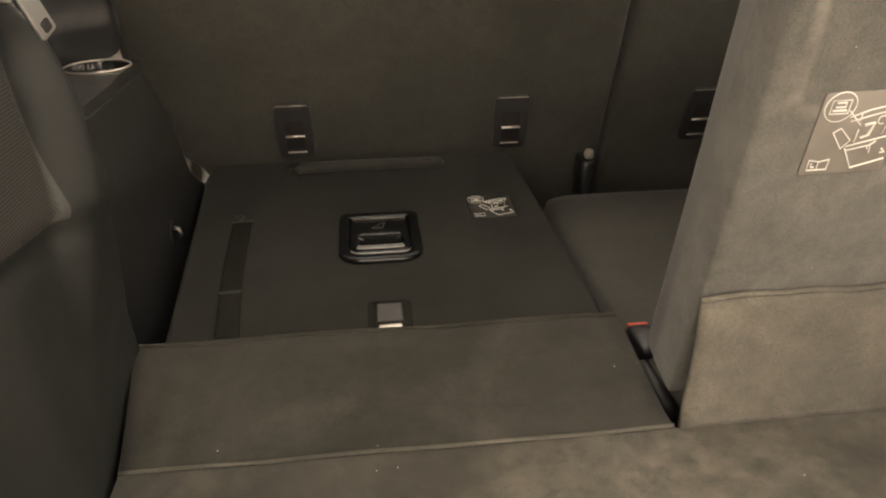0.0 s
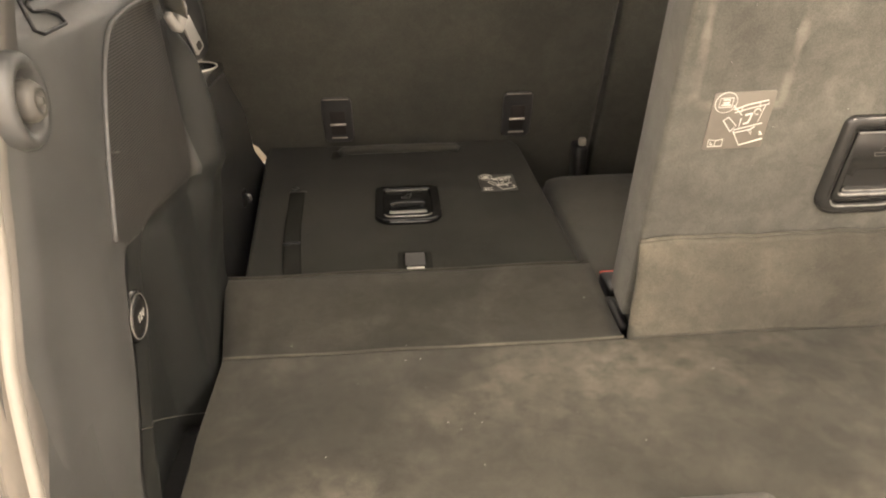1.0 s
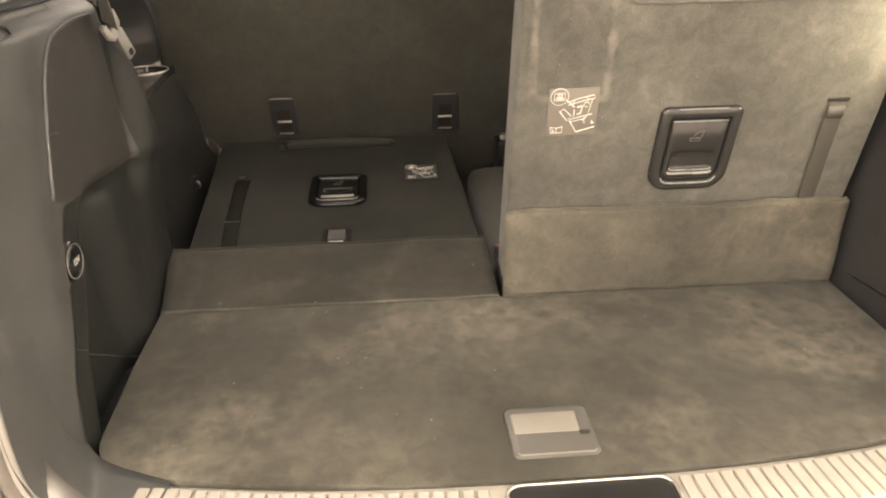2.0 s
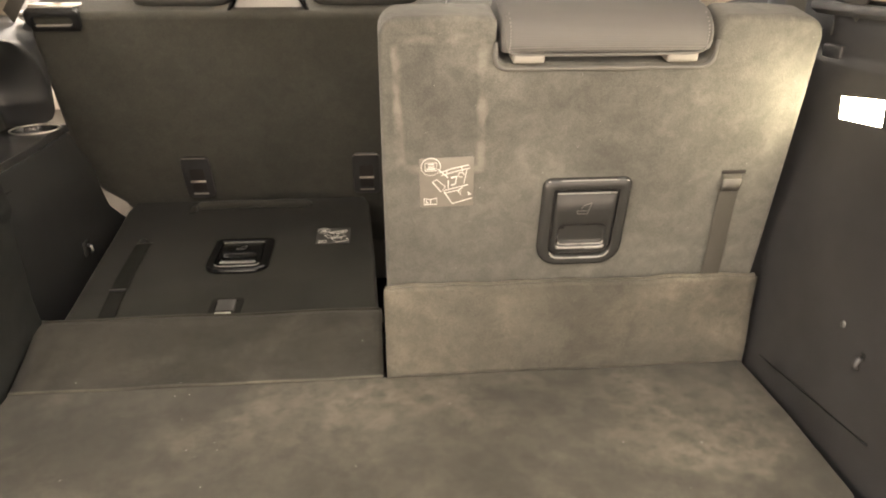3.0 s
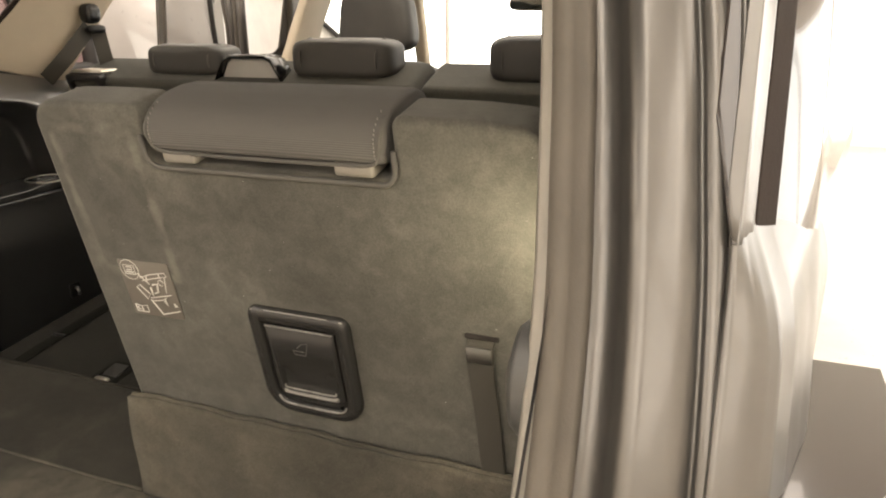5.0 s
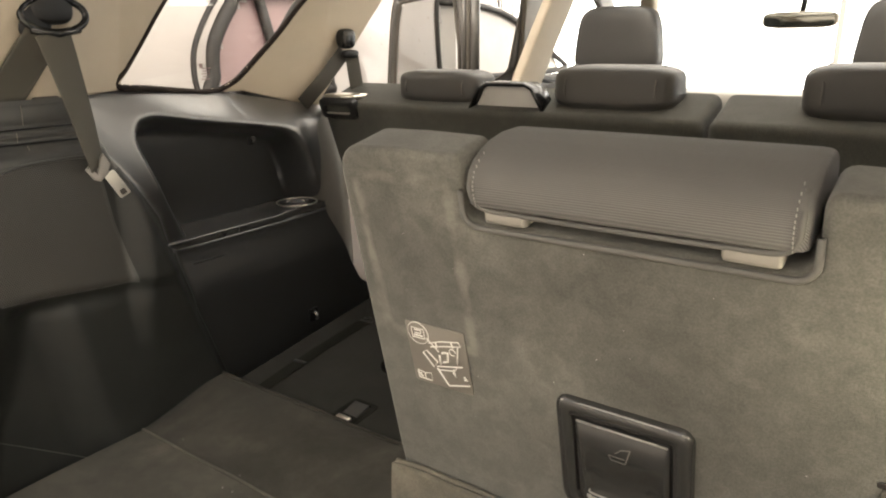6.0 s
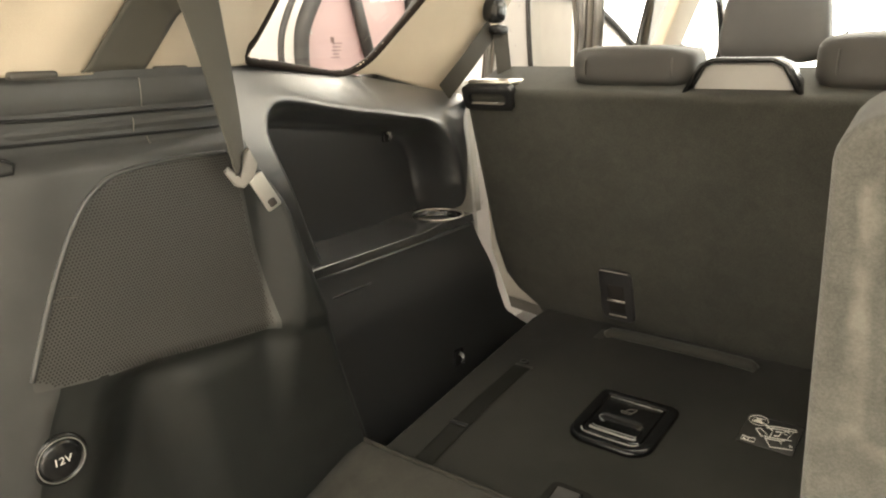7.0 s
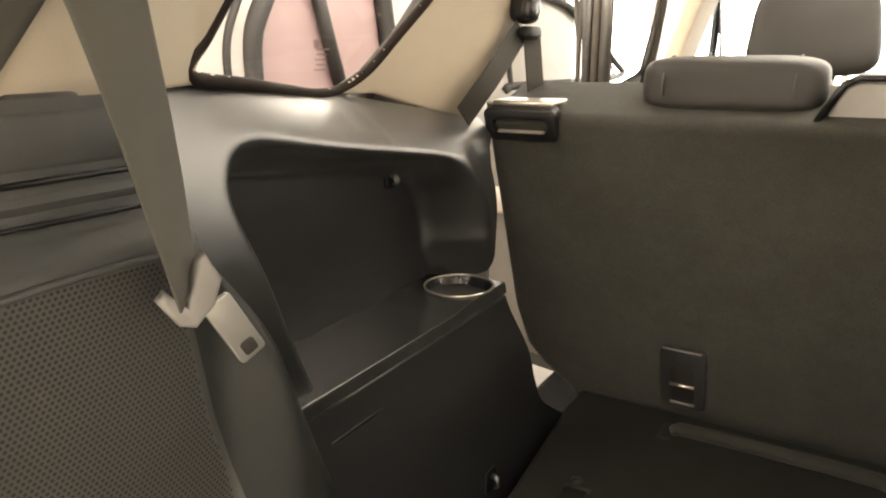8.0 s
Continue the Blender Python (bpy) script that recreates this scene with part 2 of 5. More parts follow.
    mix.inputs[7].default_value = (*tint, 1)
    links.new(mix.outputs[2], p.inputs["Base Color"])


worn_frame(carpet_seat, 0.468, 1.190, 0.056, 0.088, (0.30, 0.285, 0.235))

# ---- shapes ----
def vec(*a):
    return Vector(a)


def part(name, bm, mat, parent=None, label="", smooth=True, angle=None):
    """Links a bmesh as one mesh object under its thing."""
    bmesh.ops.recalc_face_normals(bm, faces=bm.faces)
    me = bpy.data.meshes.new(name)
    bm.to_mesh(me)
    bm.free()
    if smooth:
        me.shade_smooth()
        if angle:
            me.set_sharp_from_angle(angle=radians(angle))
    me.materials.append(mat)
    ob = new(name, me)
    ob.parent = parent
    if parent is not None and parent.type == "EMPTY":
        ob.matrix_parent_inverse = Matrix.Translation(parent.location).inverted()
    if label:
        ob["label"] = label
    return ob


def thing(name, label, category, at=(0, 0, 0), group="", kind=""):
    ob = new(name)
    ob.location = at
    ob.empty_display_size = 0.05
    return tagged(ob, label, category, group, kind)


def loft(loops, closed=True, cap_a=False, cap_b=False, bm=None):
    """Skins loops of the same count."""
    bm = bm or bmesh.new()
    rows = [[bm.verts.new(p) for p in loop] for loop in loops]
    n = len(rows[0])
    for a, b in zip(rows, rows[1:]):
        for i in range(n if closed else n - 1):
            j = (i + 1) % n
            bm.faces.new((a[i], a[j], b[j], b[i]))
    if cap_a:
        bm.faces.new(rows[0])
    if cap_b:
        bm.faces.new(rows[-1])
    return bm


def rrect(w, h, r, n=6, r2=None):
    """A rounded rectangle round the origin, from its lower left; r2: radius of the upper corners."""
    r2 = r if r2 is None else r2
    out = []
    for cx, cy, rr, a0 in ((-1, -1, r, 180), (1, -1, r, 270), (1, 1, r2, 0), (-1, 1, r2, 90)):
        for k in range(n + 1):
            a = radians(a0 + 90 * k / n)
            out.append((cx * (w / 2 - rr) + rr * math.cos(a), cy * (h / 2 - rr) + rr * math.sin(a)))
    return out


def slab(outline, depth, m=None, bevel=0.004, seg=3):
    """A plate with that outline in x, y: its face at z = 0, its thickness down to -depth, its rim rounded."""
    m = m or Matrix()
    cx, cy = sum(p[0] for p in outline) / len(outline), sum(p[1] for p in outline) / len(outline)
    n = len(outline)
    area = sum(outline[i][0] * outline[(i + 1) % n][1] - outline[(i + 1) % n][0] * outline[i][1] for i in range(n))
    sign = 1 if area > 0 else -1
    inward = []
    for i in range(n):
        a, b, c = Vector(outline[i - 1]), Vector(outline[i]), Vector(outline[(i + 1) % n])
        d1, d2 = (b - a).normalized(), (c - b).normalized()
        n1, n2 = Vector((-d1.y, d1.x)) * sign, Vector((-d2.y, d2.x)) * sign
        s = n1 + n2
        inward.append(s / max(0.35, s.length_squared / 2) if s.length > 1e-6 else n1)
    loops = []
    for k in range(seg + 1):
        a = math.pi / 2 * k / seg
        off, z = bevel * (1 - math.cos(a)), -bevel * (1 - math.sin(a))
        loops.append([m @ vec(p[0] + q.x * off, p[1] + q.y * off, z) for p, q in zip(outline, inward)])
    back = [m @ vec(p[0], p[1], -depth) for p in outline]
    return loft([back] + loops, cap_a=True, cap_b=True)


def block(x0, x1, y0, y1, z0, z1, bevel=0.004, seg=2, m=None):
    """A box with rounded edges."""
    bm = bmesh.new()
    bmesh.ops.create_cube(bm, size=1, matrix=Matrix.LocRotScale(((x0 + x1) / 2, (y0 + y1) / 2, (z0 + z1) / 2), None, (x1 - x0, y1 - y0, z1 - z0)))
    if bevel:
        bmesh.ops.bevel(bm, geom=bm.edges[:], offset=bevel, segments=seg, affect="EDGES", profile=0.5)
    if m:
        bm.transform(m)
    return bm


def cushion(x0, x1, y0, y1, z0, z1, power=4.0, n=24, m=None):
    """A padded block: a box swollen to a soft, rounded one."""
    bm = bmesh.new()
    bmesh.ops.create_cube(bm, size=2)
    bmesh.ops.subdivide_edges(bm, edges=bm.edges[:], cuts=n // 2, use_grid_fill=True)
    for v in bm.verts:
        p = v.co
        far = (abs(p.x) ** power + abs(p.y) ** power + abs(p.z) ** power) ** (1 / power)
        q = p / far
        v.co = ((x0 + x1) / 2 + q.x * (x1 - x0) / 2, (y0 + y1) / 2 + q.y * (y1 - y0) / 2, (z0 + z1) / 2 + q.z * (z1 - z0) / 2)
    if m:
        bm.transform(m)
    return bm


def smooth_path(points, steps=8, closed=False):
    """Catmull-Rom through the points."""
    pts = [Vector(p) for p in points]
    n, out = len(pts), []
    for i in range(n if closed else n - 1):
        a, b, c, d = (pts[(i + k) % n] if closed else pts[min(max(i + k, 0), n - 1)] for k in (-1, 0, 1, 2))
        for s in range(steps):
            t = s / steps
            out.append(0.5 * (2 * b + (c - a) * t + (2 * a - 5 * b + 4 * c - d) * t * t + (3 * b - a - 3 * c + d) * t ** 3))
    return out if closed else out + [pts[-1]]


def tube(points, r, n=8, closed=False, bm=None, flat=1.0):
    """A round bar along points."""
    pts = [Vector(p) for p in points]
    loops, side = [], None
    count = len(pts)
    for i, p in enumerate(pts):
        ahead = (pts[(i + 1) % count] - pts[i - 1]) if closed else (pts[min(i + 1, count - 1)] - pts[max(i - 1, 0)])
        ahead.normalize()
        if side is None:
            side = ahead.orthogonal().normalized()
        side = (side - ahead * side.dot(ahead)).normalized()
        up = ahead.cross(side)
        loops.append([p + r * (math.cos(2 * math.pi * k / n) * side + flat * math.sin(2 * math.pi * k / n) * up) for k in range(n)])
    if closed:
        loops.append(loops[0])
    bm = loft(loops, cap_a=not closed, cap_b=not closed, bm=bm)
    if closed:
        bmesh.ops.remove_doubles(bm, verts=bm.verts[:], dist=1e-6)
    return bm


def ribbon(points, across, width, thick=0.0016, bm=None):
    """Webbing along points, flat along the direction across."""
    pts, loops = [Vector(p) for p in points], []
    for i, p in enumerate(pts):
        ahead = (pts[min(i + 1, len(pts) - 1)] - pts[max(i - 1, 0)]).normalized()
        a = Vector(across[i] if isinstance(across, list) else across)
        a = (a - ahead * a.dot(ahead)).normalized()
        up = ahead.cross(a)
        loops.append([p + a * width / 2 * s + up * thick / 2 * q for s, q in ((-1, -0.4), (-0.9, -1), (0.9, -1), (1, -0.4), (1, 0.4), (0.9, 1), (-0.9, 1), (-1, 0.4))])
    return loft(loops, cap_a=True, cap_b=True, bm=bm)


def sheet(us, vs, place, keep=None):
    """A grid of points place(u, v), without the cells that keep leaves out."""
    verts = [place(u, v) for u in us for v in vs]
    n, faces = len(vs), []
    for i in range(len(us) - 1):
        for j in range(n - 1):
            if keep is None or keep((us[i] + us[i + 1]) / 2, (vs[j] + vs[j + 1]) / 2):
                faces.append((i * n + j, (i + 1) * n + j, (i + 1) * n + j + 1, i * n + j + 1))
    me = bpy.data.meshes.new("sheet")
    me.from_pydata(verts, [], faces)
    bm = bmesh.new()
    bm.from_mesh(me)
    bpy.data.meshes.remove(me)
    loose = [v for v in bm.verts if not v.link_faces]
    bmesh.ops.delete(bm, geom=loose, context="VERTS")
    return bm


def thicken(bm, by):
    """Gives a sheet a back, by metres along its normals."""
    bmesh.ops.recalc_face_normals(bm, faces=bm.faces)
    bmesh.ops.solidify(bm, geom=bm.faces[:], thickness=by)
    return bm


def step(a, b, x):
    t = np.clip((x - a) / (b - a), 0, 1)
    return t * t * (3 - 2 * t)


def inside(poly, y, z):
    """How far a point lies inside a polygon (outside: minus)."""
    best, odd = 1e9, False
    for (ay, az), (by, bz) in zip(poly, poly[1:] + poly[:1]):
        dy, dz = by - ay, bz - az
        t = min(1, max(0, ((y - ay) * dy + (z - az) * dz) / (dy * dy + dz * dz + 1e-12)))
        best = min(best, math.hypot(y - ay - t * dy, z - az - t * dz))
        if (az > z) != (bz > z) and y < ay + (z - az) * dy / dz:
            odd = not odd
    return best if odd else -best


def steps(a, b, by):
    n = max(1, round((b - a) / by))
    return [a + (b - a) * k / n for k in range(n + 1)]


def arc(cx, cy, r, a0, a1, n=8):
    return [(cx + r * math.cos(radians(a0 + (a1 - a0) * k / n)), cy + r * math.sin(radians(a0 + (a1 - a0) * k / n))) for k in range(n + 1)]


def leaning(x, y, z, slope):
    """A frame on a backrest's rear face: x across, y up the face, z out of it to the rear. slope: metres it leans back per metre up."""
    k = math.hypot(1, slope)
    return Matrix(((1, 0, 0, x), (0, -slope / k, -1 / k, y), (0, 1 / k, -slope / k, z), (0, 0, 0, 1)))


# ---- the showroom ----
def room():
    x0, x1, y0, y1, top = -5.0, 6.5, -5.5, 9.0, 3.3
    tagged(part("floor", block(x0, x1, y0, y1, -0.1, 0.0, 0), floor_paint, smooth=False), "pale grey sealed showroom floor", "floor", kind="structure")
    for name, b in (("wall_west", (x0 - 0.2, x0, y0, y1)), ("wall_south", (x0 - 0.2, x1 + 0.2, y0 - 0.2, y0))):
        tagged(part(name, block(*b, -0.1, top, 0), wall_paint, smooth=False), "plain white painted showroom wall", "wall", kind="structure")
    # the glazed front of the showroom
    north = new("wall_north")
    tagged(north, "white showroom wall with a wide window front", "wall", kind="structure")
    for b in ((x0 - 0.2, x1 + 0.2, -0.1, 0.35), (x0 - 0.2, x1 + 0.2, 3.0, top), (x0 - 0.2, -4.4, 0.35, 3.0), (1.75, 3.3, 0.35, 3.0), (5.9, x1 + 0.2, 0.35, 3.0)):
        part("wall_piece", block(b[0], b[1], y1, y1 + 0.2, b[2], b[3], 0), wall_paint, north, smooth=False)
    window = new("window_1")
    tagged(window, "wide showroom window with white mullions, bright outside", "window", kind="structure")
    for x in (-4.4, -2.35, -0.30, 1.75, 3.3, 4.6, 5.9):
        part("mullion", block(x - 0.03, x + 0.03, y1 + 0.04, y1 + 0.12, 0.35, 3.0, 0.005), white_paint, window)
    # The pane right of the pier is unseen, added for reflected light.
    for a, b in ((-4.4, 1.75), (3.3, 5.9)):
        bm = bmesh.new()
        bm.faces.new([bm.verts.new(p) for p in ((a, y1 + 0.08, 0.35), (b, y1 + 0.08, 0.35), (b, y1 + 0.08, 3.0), (a, y1 + 0.08, 3.0))])
        part("pane", bm, clear_glass, window, smooth=False).visible_shadow = False
    bm = bmesh.new()
    bm.faces.new([bm.verts.new(p) for p in ((-9.0, y1 + 1.6, -1.0), (10.5, y1 + 1.6, -1.0), (10.5, y1 + 1.6, 5.0), (-9.0, y1 + 1.6, 5.0))])
    tagged(part("backdrop", bm, daylight, smooth=False), "bright white daylight outside the window", "backdrop", kind="structure")
    # Unseen side window, added for light and reflections from the right.
    east = new("wall_east")
    tagged(east, "white showroom wall with an added long window", "wall", kind="structure")
    for b in ((y0, y1, -0.1, 0.6), (y0, y1, 2.9, top), (y0, 2.2, 0.6, 2.9), (8.6, y1, 0.6, 2.9)):
        part("wall_piece", block(x1, x1 + 0.2, b[0], b[1], b[2], b[3], 0), wall_paint, east, smooth=False)
    window = new("added_window")
    tagged(window, "added unseen side window with white mullions, bright outside", "window", kind="structure")
    for k in range(6):
        y = 2.2 + 6.4 * k / 5
        part("mullion", block(x1 + 0.04, x1 + 0.12, y - 0.03, y + 0.03, 0.6, 2.9, 0.005), white_paint, window)
    bm = bmesh.new()
    bm.faces.new([bm.verts.new(p) for p in ((x1 + 0.08, 2.2, 0.6), (x1 + 0.08, 8.6, 0.6), (x1 + 0.08, 8.6, 2.9), (x1 + 0.08, 2.2, 2.9))])
    part("pane", bm, clear_glass, window, smooth=False).visible_shadow = False
    bm = bmesh.new()
    bm.faces.new([bm.verts.new(p) for p in ((x1 + 1.6, -1.0, -1.0), (x1 + 1.6, 10.4, -1.0), (x1 + 1.6, 10.4, 5.0), (x1 + 1.6, -1.0, 5.0))])
    tagged(part("backdrop", bm, daylight, smooth=False), "bright white glow behind the added side window", "backdrop", kind="structure")
    tagged(part("ceiling", block(x0 - 0.2, x1 + 0.2, y0 - 0.2, y1 + 0.2, top, top + 0.15, 0), wall_paint, smooth=False), "white showroom ceiling", "ceiling", kind="structure")
    for x in (-3.2, 0.4, 4.2):
        for y in (-3.6, -0.9, 2.4, 6.2):
            lamp = thing("ceiling_light", "white framed luminous ceiling panel", "ceiling light", (x, y, top), "ceiling lights")
            part("diffuser", block(x - 1.3, x + 1.3, y - 1.2, y + 1.2, top - 0.05, top - 0.012, 0), panel_light, lamp)
            outer, inner = rrect(2.7, 2.5, 0.01, 1), rrect(2.61, 2.41, 0.01, 1)
            part("rim", loft([[vec(x + a, y + b, z) for a, b in o] for o, z in ((outer, top), (outer, top - 0.06), (inner, top - 0.06), (inner, top - 0.01))]), white_paint, lamp, smooth=False)


room()

# ---- the car's shell ----
body = thing("car_body", "silver metallic family car with its tailgate open", "car", (MID, 2.0, 0.0))
half_gate = [(0.40, 0.150, 0.722), (0.0, 0.155, 0.725), (-0.12, 0.165, 0.745), (-0.185, 0.180, 0.79), (-0.207, 0.190, 0.86), (-0.214, 0.245, 1.03),
             (-0.214, 0.285, 1.10), (-0.213, 0.324, 1.175), (-0.209, 0.362, 1.243), (-0.202, 0.393, 1.304), (-0.194, 0.424, 1.366), (-0.178, 0.475, 1.448),
             (-0.150, 0.550, 1.535), (-0.095, 0.630, 1.600), (0.0, 0.685, 1.630), (0.40, 0.71, 1.645)]
def gate_skew(z):
    """The left side of the opening stands a little further back."""
    return float(np.interp(z, [0.88, 1.0, 1.13, 1.25, 1.34, 1.50], [0.0, 0.014, 0.034, 0.062, 0.086, 0.088]))


gate = smooth_path([(x, y - gate_skew(z) * min(1.0, (MID - x) / 0.5), z) for x, y, z in half_gate] + [(mirrored(x), y, z) for x, y, z in half_gate[-2:0:-1]], 8, closed=True)
GATE_Z = [0.66, 0.745, 0.79, 0.86, 1.03, 1.10, 1.175, 1.243, 1.304, 1.366, 1.448, 1.535, 1.60, 1.66]
GATE_Y = [0.160, 0.165, 0.180, 0.190, 0.245, 0.285, 0.324, 0.362, 0.393, 0.424, 0.475, 0.550, 0.630, 0.71]


def gate_y(z):
    return float(np.interp(z, GATE_Z, GATE_Y))


def gate_left(z):
    return gate_y(z) - gate_skew(z)


def gate_sweep(profile):
    """A strip round the tailgate's opening: pairs of (outwards, rearwards)."""
    loops, n = [], len(gate)
    for i, p in enumerate(gate):
        ahead = (gate[(i + 1) % n] - gate[i - 1]).normalized()
        out = p - vec(MID, p.y, 1.2)
        out = (out - ahead * out.dot(ahead))
        out.y = 0
        out = (out - ahead * out.dot(ahead)).normalized()
        rear = ahead.cross(out)
        if rear.y > 0:
            rear = -rear
        loops.append([p + out * o + rear * r for o, r in profile])
    bm = bmesh.new()
    rows = [[bm.verts.new(q) for q in loop] for loop in loops]
    for a, b in zip(rows, rows[1:] + rows[:1]):
        for k in range(len(profile) - 1):
            bm.faces.new((a[k], a[k + 1], b[k + 1], b[k]))
    return bm


jamb = part("jamb", gate_sweep([(-0.004, -0.05), (0.0, -0.012), (0.008, -0.010), (0.016, -0.012), (0.024, -0.022), (0.034, -0.026), (0.042, -0.018), (0.047, -0.004),
                         (0.052, 0.001), (0.058, 0.000), (0.070, -0.006), (0.0795, -0.011), (0.081, -0.024), (0.0845, -0.024), (0.086, -0.015), (0.096, -0.022), (0.099, -0.032), (0.100, -0.07), (0.101, -0.16)]), silver_paint, body, "silver painted tailgate jamb with a water channel")
part("seal", gate_sweep([(0.004, -0.040), (0.002, -0.012), (0.005, -0.002), (0.012, 0.002), (0.018, -0.002), (0.019, -0.008), (0.024, -0.008), (0.027, -0.012), (0.026, -0.022)]), rubber, jamb, "grey-brown rubber door seal")
part("seal_lip", gate_sweep([(0.006, -0.006), (-0.001, -0.005), (-0.004, -0.010), (-0.002, -0.014), (0.005, -0.014)]), grey_plastic, jamb)


def outer_half(y, z):
    """Half the body's width outside."""
    nose = 0.10 * step(3.4, 4.6, y)
    return 0.705 + 0.06 * step(0.35, 1.0, y) + 0.07 * step(0.55, 0.85, y) + 0.05 * step(1.295, 1.25, z) * step(0.6, 0.8, y) + 0.11 * step(1.22, 1.02, z) * step(0.4, 1.0, y) - nose - 0.22 * max(0.0, z - 1.25) * step(0.3, 0.8, y) - 0.10 * max(0.0, 0.55 - z)


def right_half(y, z):
    """The same on the right: the corner behind the jamb turns quickly into the side."""
    s = y - gate_y(min(z, 1.6))
    nose = 0.10 * step(3.4, 4.6, y)
    low = float(step(1.31, 1.22, z)) * float(np.interp(s, [0.012, 0.018, 0.024, 0.032, 0.05, 0.09, 0.15], [-0.002, 0.012, 0.019, 0.023, 0.022, 0.010, 0.0]))
    return 0.706 + low + 0.052 * step(0.02, 0.15, s) ** 0.7 + 0.05 * step(0.55, 0.95, y) + 0.07 * step(1.22, 1.02, z) * step(0.7, 1.3, y) - nose - 0.22 * max(0.0, z - 1.25) * step(0.3, 0.8, y) - 0.10 * max(0.0, 0.55 - z)


QUARTER = [(0.766, 1.332), (0.850, 1.321), (0.938, 1.310), (1.0, 1.303), (1.05, 1.306), (1.088, 1.326), (1.128, 1.367), (1.176, 1.42), (1.22, 1.478), (1.28, 1.545),
           (1.27, 1.575), (1.15, 1.585), (0.99, 1.575), (0.93, 1.53), (0.871, 1.467), (0.82, 1.40), (0.788, 1.36)]
REAR_DOOR = [(1.56, 1.262), (2.20, 1.262), (2.26, 1.56), (1.86, 1.58), (1.76, 1.55)]
DOORWAY = [(1.33, 0.75), (1.50, 0.46), (2.24, 0.44), (2.28, 1.58), (1.66, 1.59), (1.54, 1.56), (1.27, 1.27)]
FRONT_DOOR = [(2.50, 1.262), (3.35, 1.25), (2.86, 1.55), (2.58, 1.56)]


def side(flip):
    half = right_half if flip else outer_half
    def put(x, y, z):
        return (mirrored(x) if flip else x, y, z)
    def place(y, z):
        y = max(y, gate_y(min(z, 1.6)) + (0.15 if flip else 0.10))
        return put(MID - half(y, z), y, z)
    wide = [(1.02 + (y - 1.02) * 1.3, 1.44 + (z - 1.44) * 1.35) for y, z in QUARTER]
    holes = [wide, REAR_DOOR if flip else DOORWAY, FRONT_DOOR]
    def keep(y, z):
        if any(inside(h, y, z) > 0 for h in holes):
            return False
        if z > 1.05 and y > 3.42 - (z - 1.25) * 1.3:
            return False
        return not (z < 0.72 and min(math.hypot(y - 0.95, z - 0.36), math.hypot(y - 3.75, z - 0.36)) < 0.38)
    part("side_panel", thicken(sheet(steps(0.26, 4.5, 0.014), steps(0.22, 1.62, 0.0125), place, keep), 0.004), silver_paint, body)
    if flip:
        # the rounded corner between the jamb and the side
        part("rear_corner", thicken(sheet(steps(0.012, 0.05, 0.002) + steps(0.056, 0.152, 0.006), steps(0.22, 1.60, 0.0125), lambda q, z: put(MID - half(gate_y(z) + q, z), gate_y(z) + q, z)), 0.004), silver_paint, body)
    for hole in holes:
        rim_ = smooth_path([put(MID - half(y, z) - 0.002, y, z) for y, z in hole], 4, closed=True)
        part("opening_frame", tube(rim_, 0.014, 8, closed=True), rubber_black if hole is not holes[1] or flip else rubber, body, "black rubber frame of the opening")
    for yc in (0.95, 3.75):
        part("arch_liner", tube([put(MID - half(yc, 0.5) - 0.002, yc + 0.385 * math.cos(radians(a)), 0.36 + 0.385 * math.sin(radians(a))) for a in range(-20, 201, 8)], 0.016, 8), black_plastic, body)
    for poly, mat in ((FRONT_DOOR, clear_glass),) + (((REAR_DOOR, clear_glass),) if flip else ()):
        bm = bmesh.new()
        bm.faces.new([bm.verts.new(put(MID - half(y, z) + 0.012, y, z)) for y, z in poly])
        pane = part("window_pane", bm, mat, body, smooth=False)
        pane.visible_shadow = False
        edge = smooth_path([put(MID - half(y, z) + 0.004, y, z) for y, z in poly], 5, closed=True)
        part("window_seal", tube(edge, 0.005, 8, closed=True), rubber_black, pane)


side(False)
side(True)


# Unseen glass roof, added so that ceiling light falls into the cabin.
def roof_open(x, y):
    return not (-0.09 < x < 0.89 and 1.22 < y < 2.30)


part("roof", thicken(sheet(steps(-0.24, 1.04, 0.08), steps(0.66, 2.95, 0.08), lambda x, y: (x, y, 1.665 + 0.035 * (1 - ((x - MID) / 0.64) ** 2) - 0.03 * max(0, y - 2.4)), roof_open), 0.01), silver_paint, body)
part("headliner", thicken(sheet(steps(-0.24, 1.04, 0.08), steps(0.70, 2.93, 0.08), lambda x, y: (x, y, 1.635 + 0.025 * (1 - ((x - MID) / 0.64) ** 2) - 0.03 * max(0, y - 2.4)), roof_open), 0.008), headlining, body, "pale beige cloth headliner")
part("bonnet", thicken(sheet(steps(-0.35, 1.15, 0.1), steps(3.55, 4.55, 0.1), lambda x, y: (x, y, 1.10 - 0.12 * (y - 3.55) ** 2 - 0.08 * ((x - MID) / 0.75) ** 2)), 0.01), silver_paint, body)
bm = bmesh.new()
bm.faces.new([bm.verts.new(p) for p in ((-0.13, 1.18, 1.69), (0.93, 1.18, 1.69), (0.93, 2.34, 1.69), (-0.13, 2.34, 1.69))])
added_roof_pane = part("added_roof_pane", bm, clear_glass, body, "added unseen glass roof panel for light in the cabin", smooth=False)
added_roof_pane.visible_shadow = False
tailgate = thing("tailgate", "silver tailgate standing open over the boot", "tailgate", (MID, 0.68, 1.66))
lift = Matrix(((1, 0, 0, MID), (0, -0.955, 0.297, 0.66), (0, 0.297, 0.955, 1.685), (0, 0, 0, 1)))
